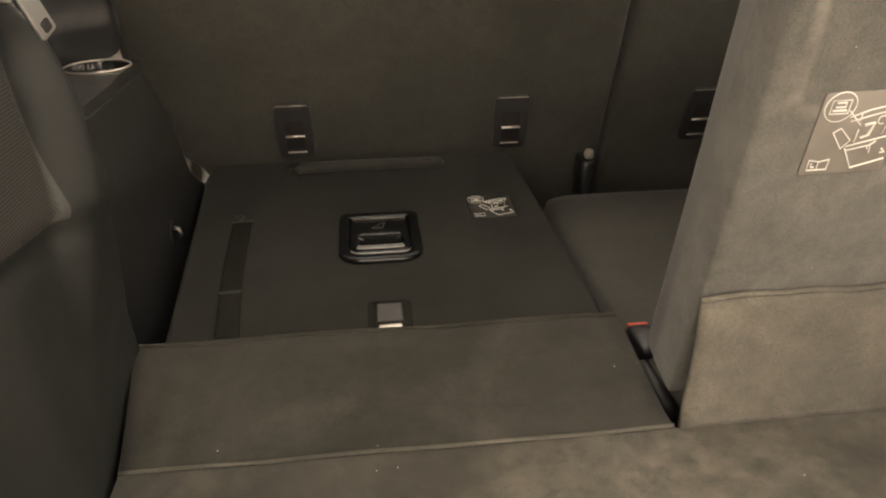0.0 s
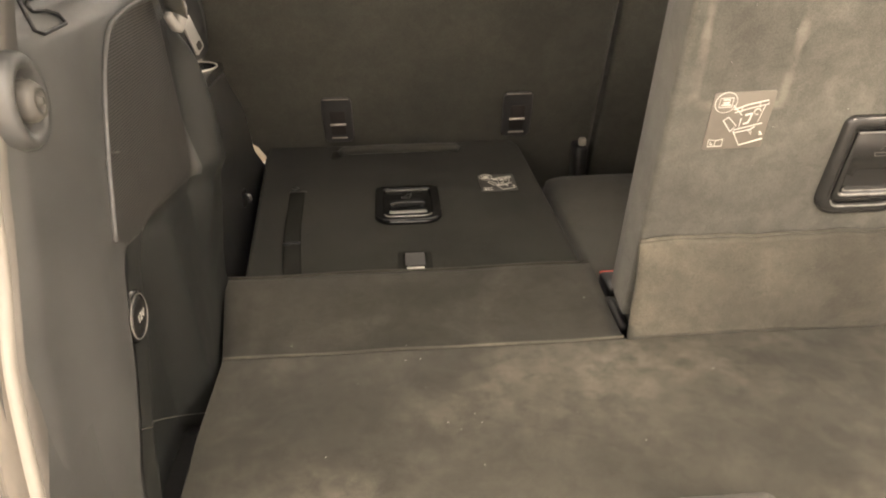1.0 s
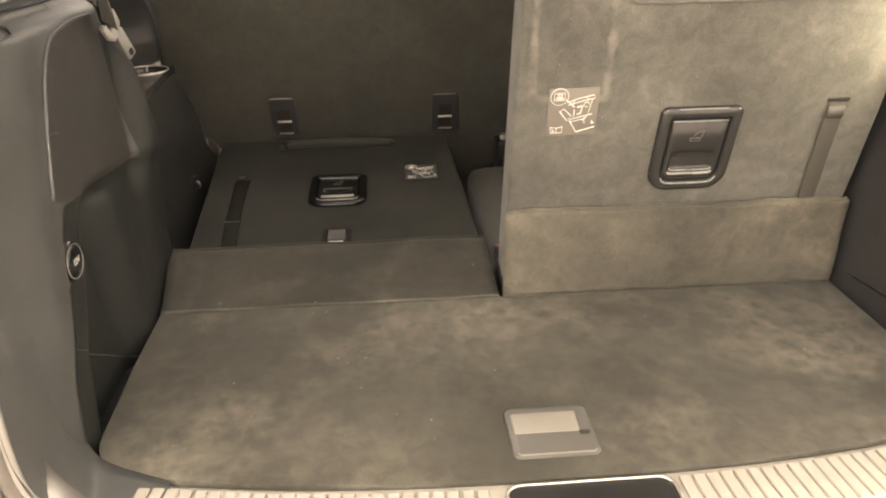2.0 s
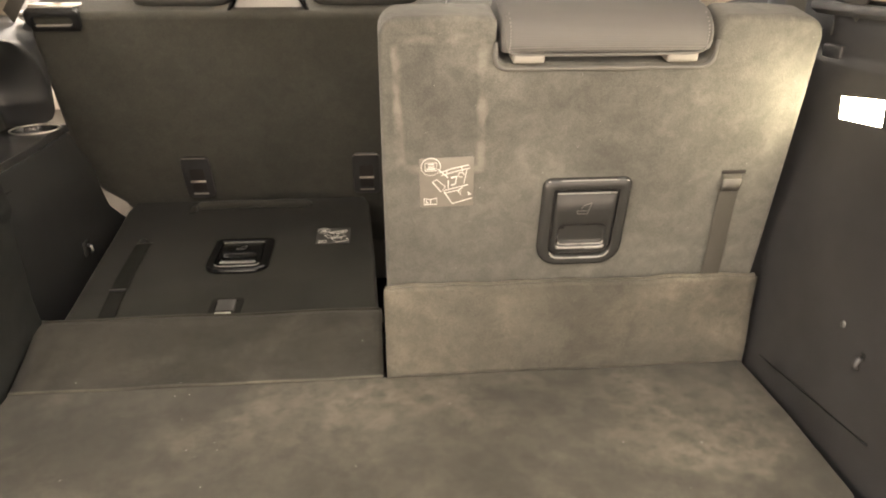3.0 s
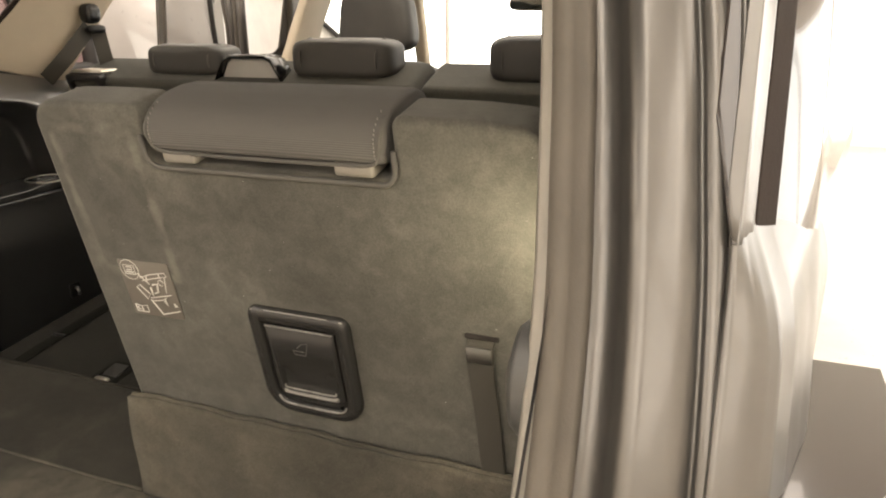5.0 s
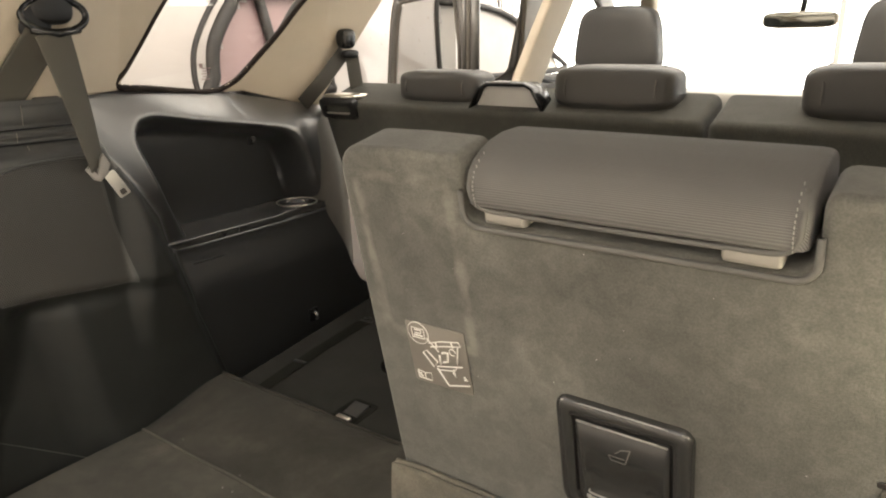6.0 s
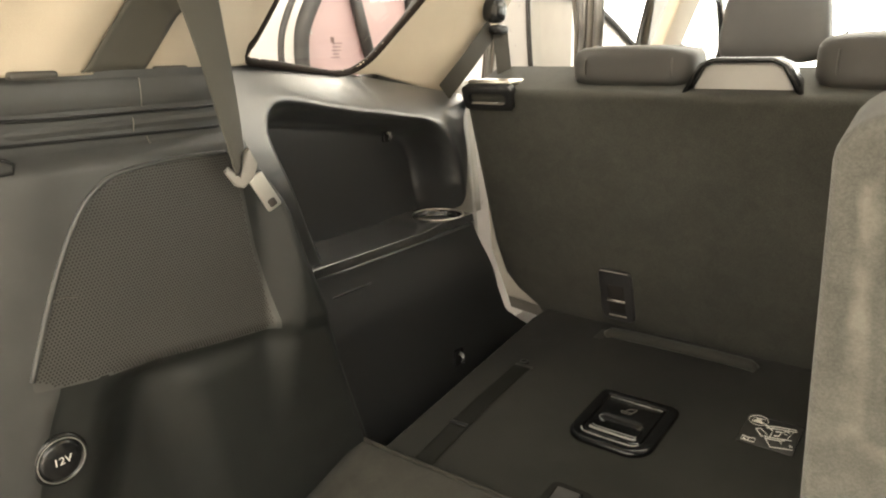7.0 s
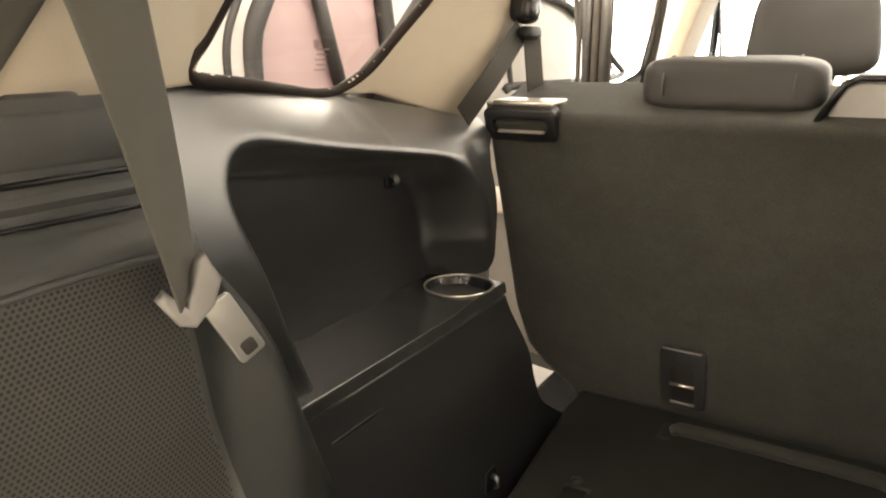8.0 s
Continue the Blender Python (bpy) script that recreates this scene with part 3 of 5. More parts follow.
part("outer_skin", slab(rrect(1.18, 1.05, 0.10, 6), 0.05, lift @ pose(0, 0.53, 0.05), 0.02), silver_paint, tailgate)
part("inner_trim", slab(rrect(1.06, 0.92, 0.08, 6), 0.03, lift @ Matrix.Diagonal((1, 1, -1, 1)) @ pose(0, 0.53, 0.025), 0.015), trim_plastic, tailgate, "dark plastic inner trim")
bm = bmesh.new()
bm.faces.new([bm.verts.new(p) for p in ((-0.36, 3.52, 1.13), (1.16, 3.52, 1.13), (0.98, 2.93, 1.60), (-0.18, 2.93, 1.60))])
windscreen = part("windscreen", bm, clear_glass, body, smooth=False)
windscreen.visible_shadow = False
part("underbody", block(-0.40, 1.20, 0.35, 4.45, 0.20, 0.42, 0.03), black_plastic, body)
part("front_bumper", cushion(-0.36, 1.16, 4.30, 4.68, 0.28, 0.95, 5), silver_paint, body)
part("bumper", cushion(-0.42, 1.22, 0.02, 0.40, 0.30, 0.70, 5), silver_paint, body)
for x in (-0.36, 1.16):
    for y in (0.95, 3.75):
        ring = [[vec(x + s * 0.10, y + r * math.cos(2 * math.pi * k / 36), 0.34 + r * math.sin(2 * math.pi * k / 36)) for k in range(36)]
                for s, r in ((-1, 0.22), (-1, 0.31), (-0.75, 0.337), (0.75, 0.337), (1, 0.31), (1, 0.22))]
        wheel = part("tyre", loft(ring), rubber_black, body)
        part("rim", loft([[vec(x + s * 0.085, y + r * math.cos(2 * math.pi * k / 36), 0.34 + r * math.sin(2 * math.pi * k / 36)) for k in range(36)]
                          for s, r in ((-1, 0.05), (-1, 0.22), (1, 0.22), (1, 0.05))], cap_a=True, cap_b=True), brushed, wheel)


def post(points, w, d, mat, name, parent, label="", m=None):
    """A pillar through points, w along the car and d across it, with rounded edges."""
    shape = rrect(d, w, min(w, d) * 0.3, 3)
    return part(name, loft([[vec(p[0] + a, p[1] + b, p[2]) for a, b in shape] for p in smooth_path(points, 4)], cap_a=True, cap_b=True), mat, parent, label)


# pillars and window posts of the doors
for flip in (False, True):
    f = mirrored if flip else (lambda x: x)
    post([(f(-0.40), 2.20, 0.45), (f(-0.40), 2.22, 1.0), (f(-0.335), 2.29, 1.30), (f(-0.285), 2.36, 1.5), (f(-0.25), 2.41, 1.64)], 0.17, 0.04, beige_trim, "pillar_trim", body, "beige plastic middle pillar trim")
    post([(f(-0.36), 3.50, 1.12), (f(-0.27), 3.22, 1.36), (f(-0.18), 2.93, 1.62)], 0.07, 0.06, beige_trim, "pillar_trim", body)
    if not flip:
        continue
    part("door_trim", thicken(sheet(steps(1.30, 3.3, 0.1), steps(0.42, 1.25, 0.06), lambda y, z: (f(-0.455 + 0.02 * math.sin(z * 9)), y, z)), 0.01), grey_plastic, body, "grey plastic inner door trim")

part("door_sill", block(-0.42, -0.34, 1.30, 3.3, 0.42, 0.52, 0.02, 3), grey_plastic, body, "grey plastic inner door sill")
part("door_rebate", thicken(sheet(steps(1.20, 1.50, 0.02), steps(0.50, 1.27, 0.035), lambda y, z: (-0.402 - 0.03 * float(step(1.36, 1.42, y)) + 0.02 * math.sin((z - 0.5) * 5), y, z), lambda y, z: y < 1.42 + 0.10 * (z - 0.9)), 0.01), grey_plastic, body, "grey plastic door rebate trim")
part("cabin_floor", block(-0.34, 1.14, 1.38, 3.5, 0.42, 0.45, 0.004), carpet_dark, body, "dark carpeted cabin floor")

# the open rear door
open_door = thing("rear_door", "silver rear passenger door standing wide open, grey window", "car door", (-0.47, 2.15, 0.4))
swing = Matrix(((-0.983, 0, -0.186, -0.47), (0.186, 0, -0.983, 2.145), (0, 1, 0, 0), (0, 0, 0, 1)))
part("door_panel", slab([(0.0, 0.42), (0.36, 0.42), (0.44, 0.60), (0.475, 0.85), (0.48, 1.05), (0.48, 1.185), (0.0, 1.185)], 0.06, swing @ pose(0, 0, -0.02), 0.012), silver_paint, open_door, angle=50)
part("door_trim", slab([(0.03, 0.48), (0.34, 0.48), (0.42, 0.64), (0.45, 0.90), (0.455, 1.05), (0.455, 1.18), (0.03, 1.18)], 0.045, swing @ pose(0, 0, 0.022), 0.015), grey_plastic, open_door, "grey door trim", angle=50)
part("armrest", cushion(0.08, 0.40, 0.90, 0.97, 0.01, 0.08, 4, 16, swing), pale_plastic, open_door)
DOOR_GLASS = [(0.10, 1.215), (0.40, 1.205), (0.425, 1.215), (0.43, 1.24), (0.405, 1.44), (0.385, 1.51), (0.36, 1.53), (0.12, 1.545), (0.10, 1.53)]
bm = bmesh.new()
bm.faces.new([bm.verts.new(swing @ vec(u, z, 0)) for u, z in DOOR_GLASS])
pane = part("window_pane", bm, grey_glass, open_door, "grey tinted door window", smooth=False)
pane.visible_shadow = False
part("window_seal", tube([swing @ p for p in smooth_path([(u, z, 0.004) for u, z in DOOR_GLASS], 4, closed=True)], 0.0065, 8, closed=True), rubber, pane)
part("window_frame", tube([swing @ p for p in smooth_path([(0.265 + (u - 0.265) * 1.13, 1.375 + (z - 1.375) * 1.11, 0.0) for u, z in DOOR_GLASS], 4, closed=True)], 0.0145, 8, closed=True), silver_paint, open_door)
part("frame_edge", tube([swing @ p for p in smooth_path([(0.265 + (u - 0.265) * 1.25, 1.375 + (z - 1.375) * 1.20, 0.004) for u, z in DOOR_GLASS[1:8]], 4)], 0.0065, 8), rubber, open_door)
for u, mat, r in ((0.002, silver_paint, 0.016), (0.030, rubber, 0.011), (0.052, silver_paint, 0.010), (0.078, rubber, 0.006)):
    part("window_post", tube([swing @ vec(u, 1.16, 0.006), swing @ vec(u - 0.002, 1.42, 0.006), swing @ vec(u - 0.004, 1.64, 0.006)], r, 8), mat, open_door)

# how far behind the jamb the right-hand corner lies, by its place across the car
CORNER_S = steps(0.02, 0.15, 0.005) + [0.30]
CORNER_X = [MID + 0.706 + 0.052 * float(step(0.02, 0.15, q)) ** 0.7 for q in CORNER_S[:-1]] + [MID + 0.80]

# tail lamps beside the opening
for flip in (False, True):
    f = mirrored if flip else (lambda x: x)
    lamp = thing("tail_lamp", "clear tail lamp cluster with a dark upper lens", "tail lamp", (f(-0.34), 0.28, 0.8), "tail lamps")
    def section(z, grow=0.0):
        g = gate_y(z) if flip else gate_left(z)
        return [vec(f(x), g + dy - grow, z) for x, dy in ((-0.268, 0.03), (-0.268, -0.004), (-0.271, -0.0075), (-0.276, -0.009), (-0.30, -0.006), (-0.34, 0.010), (-0.375, 0.040), (-0.398, 0.085), (-0.410, 0.14), (-0.412, 0.22), (-0.30, 0.22))]
    part("housing", loft([section(z) for z in steps(0.735, 1.068, 0.0185)], cap_a=True, cap_b=True), lamp_silver, lamp, "silvery clear-lensed lower lamp", angle=40)
    part("lens", loft([section(z, 0.001) for z in steps(1.0715, 1.156, 0.0169)], cap_a=True, cap_b=True), lens_smoke, lamp, "dark glossy upper lens", angle=40)
    part("light_guide", tube([vec(f(-0.300), (gate_y(z) if flip else gate_left(z)) - 0.0045, z) for z in steps(1.084, 1.146, 0.01)], 0.013, 10), lamp_silver, lamp)
    part("reflector", tube([vec(f(-0.318), (gate_y(z) if flip else gate_left(z)) - 0.001, z) for z in steps(0.80, 1.03, 0.023)], 0.008, 8), lens_smoke, lamp)
    # dark pillar cover with its stop and pale edge strip
    def wrap(u0, u1, off, z1=1.60):
        """A strip of the pillar's outside, u0 to u1 across the car."""
        def place(u, v):
            low_ = float(np.interp(u, [1.086, 1.092, 1.102, 1.115, 1.124, 1.136, 1.150, 1.17, 1.19], [1.345, 1.325, 1.277, 1.264, 1.257, 1.240, 1.252, 1.272, 1.30])) + off * 1.2
            z = low_ + v * (z1 - low_)
            k = (u - 1.09) / 0.08
            on = float(np.interp(u, CORNER_X, CORNER_S)) - 0.007 if flip else 0.050 + 0.03 * k + 0.12 * max(0.0, k) ** 2
            return (f(mirrored(u) + 0.06 * max(0.0, z - 1.42)), (gate_y(z) if flip else gate_left(z)) + on - off, z)
        return thicken(sheet(steps(u0, u1, (u1 - u0) / 24), steps(0, 1, 1 / 24), place), 0.004)
    cover = part("pillar_cover", wrap(1.086, 1.188, 0.0), lens_smoke, body, "dark glossy rear pillar cover")
    part("edge_strip", wrap(1.0985, 1.1135, 0.004), silver_paint, cover)
    part("cover_seal", wrap(1.1145, 1.1255, 0.0025), seal_brown, cover)
    m = Matrix(((1 if not flip else -1, 0, 0, f(-0.293)), (0, 0, -1, 0.446 if flip else 0.416), (0, 1, 0, 1.352), (0, 0, 0, 1)))
    part("bump_stop", loft([[m @ vec(r * math.cos(2 * math.pi * k / 20), r * 1.2 * math.sin(2 * math.pi * k / 20), z) for k in range(20)] for z, r in ((-0.008, 0.009), (0.003, 0.009), (0.006, 0.007), (0.006, 0.004), (0.003, 0.003))], cap_b=True), rubber, cover)


# ---- side trim of the boot ----
NICHE = [(p.x, p.y) for p in smooth_path([(0.858, 1.05, 0), (0.834, 1.11, 0), (0.811, 1.18, 0), (0.797, 1.226, 0), (0.800, 1.244, 0), (0.818, 1.254, 0), (0.86, 1.254, 0), (0.985, 1.236, 0), (1.085, 1.214, 0), (1.128, 1.196, 0),
                                          (1.152, 1.160, 0), (1.168, 1.100, 0), (1.180, 0.97, 0), (0.895, 0.97, 0)], 4, closed=True)]


def ledge(y):
    """How far the sloping ledge over the niche runs out to the window."""
    return float(np.interp(y, [0.655, 0.70, 0.77, 0.93, 1.046, 1.29], [0.0, 0.035, 0.056, 0.104, 0.132, 0.080]))


def front_edge(z):
    """Where the speaker panel's soft crest turns away towards the box."""
    return float(np.interp(z, [0.70, 0.79, 0.92, 1.03, 1.10, 1.16, 1.24, 1.33], [0.862, 0.836, 0.780, 0.730, 0.700, 0.686, 0.660, 0.655]))


def flank(z):
    """How far the flank behind that crest runs before the box begins."""
    return float(np.interp(z, [0.79, 0.92, 1.03, 1.10, 1.16, 1.24], [0.025, 0.040, 0.078, 0.098, 0.074, 0.040]))


def left_x(y, z):
    s = y - gate_left(z)
    rails = float(step(1.240, 1.262, z))
    x = -0.207 + 0.012 * float(step(0.03, 0.15, s)) * (1 - rails) - 0.004 * float(step(0.05, 0.15, s)) * rails - 0.012 * float(step(0.05, 0.0, s))
    x -= 0.007 * float(step(1.250, 1.260, z))
    edge = front_edge(z)
    # the panel swells towards its crest
    x += 0.030 * float(step(0.664, 0.706, y)) * float(step(0.84, 1.06, z)) * float(step(1.255, 1.175, z))
    # pocket under the speaker and the wheel arch in front of it
    under = 1.046 - 0.105 * (y - 0.42)
    low = float(step(under + 0.012, under - 0.030, z))
    back = float(np.interp(z, [0.70, 0.85, 0.874, 0.936, 0.989, 1.043], [0.30, 0.335, 0.352, 0.378, 0.393, 0.415]))
    low *= 0.10 * float(step(back, back + 0.02, y)) + 0.90 * float(step(back + 0.05, back + 0.13, y))
    arch = float(step(0.535, 0.605, y + 0.14 * (z - 0.86)))
    x += low * (-0.042 + 0.032 * arch * float(step(1.055, 0.985, z)) - 0.018 * float(step(0.92, 0.76, z)) * float(step(0.62, 0.80, y)))
    # beyond the crest lies the box with its niche
    ahead = float(step(edge, edge + flank(z), y))
    upper = float(step(1.033, 1.043, z))
    front = -0.258 - 0.016 * upper + 0.020 * float(step(1.035, 0.93, z)) - ledge(y) * min(1.0, max(0.0, (z - 1.13) / 0.197)) ** 1.9
    deep = float(step(-0.030, 0.018, inside(NICHE, y, z))) ** 1.3 * upper
    front = front * (1 - deep) - 0.366 * deep
    front -= 0.007 * float(step(1.150, 1.20, y)) * upper * float(step(1.26, 1.22, z))
    return x * (1 - ahead) + front * ahead


def trim_sheet(xf, y1, y0=None, n=230):
    y0 = y0 or gate_y
    zs = steps(0.60, 1.0, 0.01) + steps(1.004, 1.06, 0.0035) + steps(1.065, 1.327, 0.006)

    def place(t, z):
        y = y0(z) + t * (y1(z) - y0(z))
        top_ = float(np.interp(y, [0.77, 0.85, 0.938, 1.0, 1.05, 1.29], [1.327, 1.319, 1.308, 1.301, 1.300, 1.254]))
        return (xf(y, z), y, z if z < 1.22 else 1.22 + (z - 1.22) * (top_ - 1.22) / 0.107)
    return sheet(steps(0, 1, 1 / n), zs, place)


trim = thing("boot_side_trim", "black grained plastic boot side trim with speaker and cup shelf", "trim panel", (-0.26, 0.8, 0.6))
part("panel", trim_sheet(left_x, lambda z: front_edge(z) + 0.75 * flank(z), gate_left, 170), trim_plastic, trim)
part("shelf_box", trim_sheet(left_x, lambda z: float(np.interp(z, [0.6, 0.70, 0.755, 0.80, 0.845, 0.90, 0.945, 1.04, 1.06, 1.2, 1.327], [1.455, 1.435, 1.405, 1.335, 1.272, 1.243, 1.227, 1.187, 1.20, 1.215, 1.289])), lambda z: front_edge(z) + 0.75 * flank(z), 170), smooth_black, trim, "smooth black box with the niche")


def under_speaker(t, v):
    """The darker overlay on the lower trim, from the flange to the box, up to the speaker."""
    y = 0.36 + t * 0.45
    z = 0.6 + v * (1.040 - 0.085 * (y - 0.42) - 0.6)
    back = float(np.interp(z, [0.60, 0.70, 0.85, 0.874, 0.936, 0.989, 1.043], [0.29, 0.30, 0.335, 0.352, 0.378, 0.393, 0.415])) + 0.012
    y = back + t * (front_edge(z) + 0.8 * flank(z) - back)
    return (left_x(y, z) + 0.0012, y, z)


def speaker_margin(t, z):
    """The strip of panel between the speaker and the box."""
    y0 = float(np.interp(z, [1.005, 1.022, 1.045, 1.130, 1.210, 1.236], [0.684, 0.682, 0.677, 0.659, 0.649, 0.648]))
    y = y0 + t * (front_edge(z) + 0.8 * flank(z) - y0)
    return (left_x(y, z) + 0.0010, y, z)


part("lower_overlay", sheet(steps(0, 1, 1 / 120), steps(0, 1, 1 / 70), under_speaker), low_plastic, trim, "darker overlay on the trim over the wheel arch")
part("front_margin", sheet(steps(0, 1, 1 / 36), steps(1.005, 1.212, 0.0065), speaker_margin), low_plastic, trim, "dark overlay strip beside the speaker")


def on_left(y, z, off=0.002):
    return vec(left_x(y, z) + off, y, z)


SPEAKER = [(0.404, 1.060), (0.432, 1.132), (0.462, 1.192), (0.488, 1.222), (0.516, 1.234), (0.575, 1.239), (0.632, 1.238), (0.645, 1.210), (0.655, 1.130), (0.672, 1.048), (0.676, 1.028), (0.664, 1.020), (0.540, 1.031), (0.425, 1.045)]
ring = smooth_path([(y, z, 0) for y, z in SPEAKER], 6, closed=True)
heart = sum(ring, vec(0, 0, 0)) / len(ring)


def grille_place(i, t):
    p = heart.lerp(ring[int(i) % len(ring)], t)
    return on_left(p.x, p.y, 0.0014)


net = sheet(list(range(len(ring) + 1)), steps(0.0001, 1.0, 0.03571), grille_place)
bmesh.ops.remove_doubles(net, verts=net.verts[:], dist=0.0002)
grille = part("speaker_grille", net, speaker_mesh, trim, "black perforated speaker mesh")
part("grille_edge", tube([on_left(p.x, p.y, 0.0015) for p in smooth_path([(y, z, 0) for y, z in SPEAKER[:7]], 6)], 0.0026, 8), trim_plastic, grille)
# holes of the mesh, each a small dark dimple
bm = bmesh.new()
for r in range(86):
    for c in range(92):
        y, z = 0.40 + 0.0034 * (c + 0.5 * (r % 2)), 1.0 + 0.0029 * r
        if inside(SPEAKER, y, z) > 0.0018:
            p = on_left(y, z, 0.0019)
            bm.faces.new([bm.verts.new(p + vec(0, 0.00115 * math.cos(k * math.pi / 3), 0.00115 * math.sin(k * math.pi / 3))) for k in range(6)])
tagged(part("grille_holes", bm, rubber_black, grille, smooth=False), kind="stuff")
part("panel_joint", tube([on_left(0.432 + 0.012 * k, 1.128 + 0.002 * math.sin(k * 2), 0.0020) for k in range(3)], 0.0010, 6), mid_plastic, grille)

# moulded rails above the speaker
for z0, z1, y0, y1 in ((1.289, 1.323, 0.395, 0.645), (1.2675, 1.2825, 0.410, 0.646)):
    ys, zs = steps(y0, y1, 0.01), [z0, z0 + 0.003, z0 + 0.006, (z0 + z1) / 2, z1 - 0.006, z1 - 0.003, z1]
    lift = (-0.002, 0.0, 0.0014, 0.002, 0.0014, 0.0, -0.002)
    part("rail", sheet(ys, list(range(7)), lambda y, k: on_left(y, zs[k], lift[k] * float(step(y0, y0 + 0.05, y)) - 0.0012 * float(step(y0 + 0.03, y0, y)))), trim_plastic, trim, angle=40)
for y, za, zb in ((0.557, 1.2915, 1.3190), (0.545, 1.268, 1.2815), (0.557, 1.2555, 1.2620)):
    part("rail_slit", tube([on_left(y, za, 0.0022), on_left(y + 0.001, (za + zb) / 2, 0.0022), on_left(y + 0.001, zb, 0.0022)], 0.0006, 6), grey_plastic, trim)
slot = part("cargo_slot", tube([on_left(y - 0.005, z + 0.0015, 0.0024) for y, z in ((0.648, 1.2845), (0.560, 1.2845), (0.47, 1.2845), (0.395, 1.288), (0.385, 1.281), (0.383, 1.247), (0.392, 1.243), (0.427, 1.245), (0.432, 1.251), (0.427, 1.255), (0.409, 1.257), (0.405, 1.2625), (0.410, 1.2655), (0.50, 1.2642), (0.58, 1.2630), (0.648, 1.2625))], 0.0017, 6), black_plastic, trim)

# twelve volt socket
sx = -0.203
socket = part("power_socket", loft([[vec(sx + o, 0.416 + r * math.cos(2 * math.pi * k / 28), 0.974 + r * math.sin(2 * math.pi * k / 28)) for k in range(28)]
                                    for o, r in ((-0.01, 0.0275), (0.003, 0.0272), (0.007, 0.0255), (0.0085, 0.0235), (0.0085, 0.0205), (0.006, 0.020), (0.0085, 0.019), (0.010, 0.016))], cap_b=True), gloss_black, trim, "round twelve volt socket cap")
part("socket_ring", tube([vec(sx + 0.009, 0.416 + 0.022 * math.cos(2 * math.pi * k / 32), 0.974 + 0.022 * math.sin(2 * math.pi * k / 32)) for k in range(32)], 0.0006, 6, closed=True), lip_plastic, socket)


def lettering(text, size, m, mat, parent, name="lettering"):
    c = bpy.data.curves.new(name, "FONT")
    c.body, c.size, c.extrude, c.align_x, c.align_y = text, size, 0.0002, "CENTER", "CENTER"
    ob = bpy.data.objects.new(name, c)
    me = bpy.data.meshes.new_from_object(ob)
    bpy.data.objects.remove(ob)
    me.transform(m)
    me.materials.append(mat)
    out = new(name, me)
    out.parent = parent
    return out


lettering("12V", 0.011, Matrix(((0, 0, 1, sx + 0.0108), (1, 0, 0, 0.416), (0, 1, 0, 0.974), (0, 0, 0, 1))), white_ink, socket)

# shelf with the cup holder
CUP = (-0.305, 1.148, 0.043)


def shelf_place(x, y):
    r = math.hypot(x - CUP[0], y - CUP[1])
    z = 1.0465 + 0.004 * float(step(1.05, 1.10, y)) - 0.055 * float(step(CUP[2], CUP[2] - 0.004, r))
    z -= 0.0135 * float(step(-0.2612, -0.2572, x)) ** 2
    return (x, y, z)


shelf = part("shelf", sheet(steps(-0.37, -0.264, 0.0018) + steps(-0.2625, -0.2572, 0.0008), steps(0.785, 1.192, 0.0034), shelf_place), shelf_gloss, trim, "glossy black shelf")
part("cup_ring", tube([(CUP[0] + 0.045 * math.cos(2 * math.pi * k / 40), CUP[1] + 0.045 * math.sin(2 * math.pi * k / 40), 1.0518) for k in range(40)], 0.0015, 8, closed=True), brushed, shelf, "bright ring of the cup holder")
part("shelf_rib", tube([(-0.2545, 0.83 + 0.02 * k, 0.998) for k in range(5)], 0.003, 6), black_plastic, trim)


def hook(at, m=None, name="bag_hook", parent=None, mat=None):
    """A small plate with a tongue bent out of it."""
    m = m or Matrix()
    plate = part(name, slab(rrect(0.030, 0.036, 0.006), 0.006, m, 0.002), black_plastic, parent)
    part("tongue", tube([m @ vec(*p) for p in ((0, 0.008, 0), (0, 0.006, 0.012), (0, -0.004, 0.016), (0, -0.010, 0.010))], 0.004, 8, flat=0.6), mat or gloss_black, plate)
    return plate


def facing_right(x, y, z):
    """A frame on the left wall, looking across the car."""
    return Matrix(((0, 0, 1, x), (1, 0, 0, y), (0, 1, 0, z), (0, 0, 0, 1)))


def facing_left(x, y, z):
    return Matrix(((0, 0, -1, x), (-1, 0, 0, y), (0, 1, 0, z), (0, 0, 0, 1)))


hook(None, facing_right(-0.362, 1.083, 1.197) @ Matrix.Diagonal((0.6, 0.65, 0.6, 1)), "coat_hook", trim, mid_plastic)
hook(None, facing_right(left_x(1.111, 0.805) + 0.003, 1.111, 0.805) @ Matrix.Diagonal((0.9, 0.9, 0.7, 1)), "bag_hook", trim, smooth_black)


def buffer_stop(m, parent):
    """A rubber stop in a cup-shaped bracket at the opening's edge."""
    cup = part("buffer_bracket", loft([[m @ vec(r * math.cos(2 * math.pi * k / 24), r * math.sin(2 * math.pi * k / 24) * 1.25, z) for k in range(24)]
                                       for z, r in ((-0.012, 0.030), (0.004, 0.028), (0.008, 0.025), (0.006, 0.019), (-0.002, 0.018))], cap_b=True), trim_plastic, parent)
    part("buffer", loft([[m @ vec(r * math.cos(2 * math.pi * k / 20), r * math.sin(2 * math.pi * k / 20) * 1.2, z) for k in range(20)]
                         for z, r in ((-0.004, 0.013), (0.008, 0.013), (0.013, 0.010), (0.013, 0.006), (0.009, 0.005), (0.015, 0.0025))], cap_b=True), mid_plastic, cup, "grey rubber stop")


buffer_stop(facing_right(-0.204, 0.335, 1.207), trim)

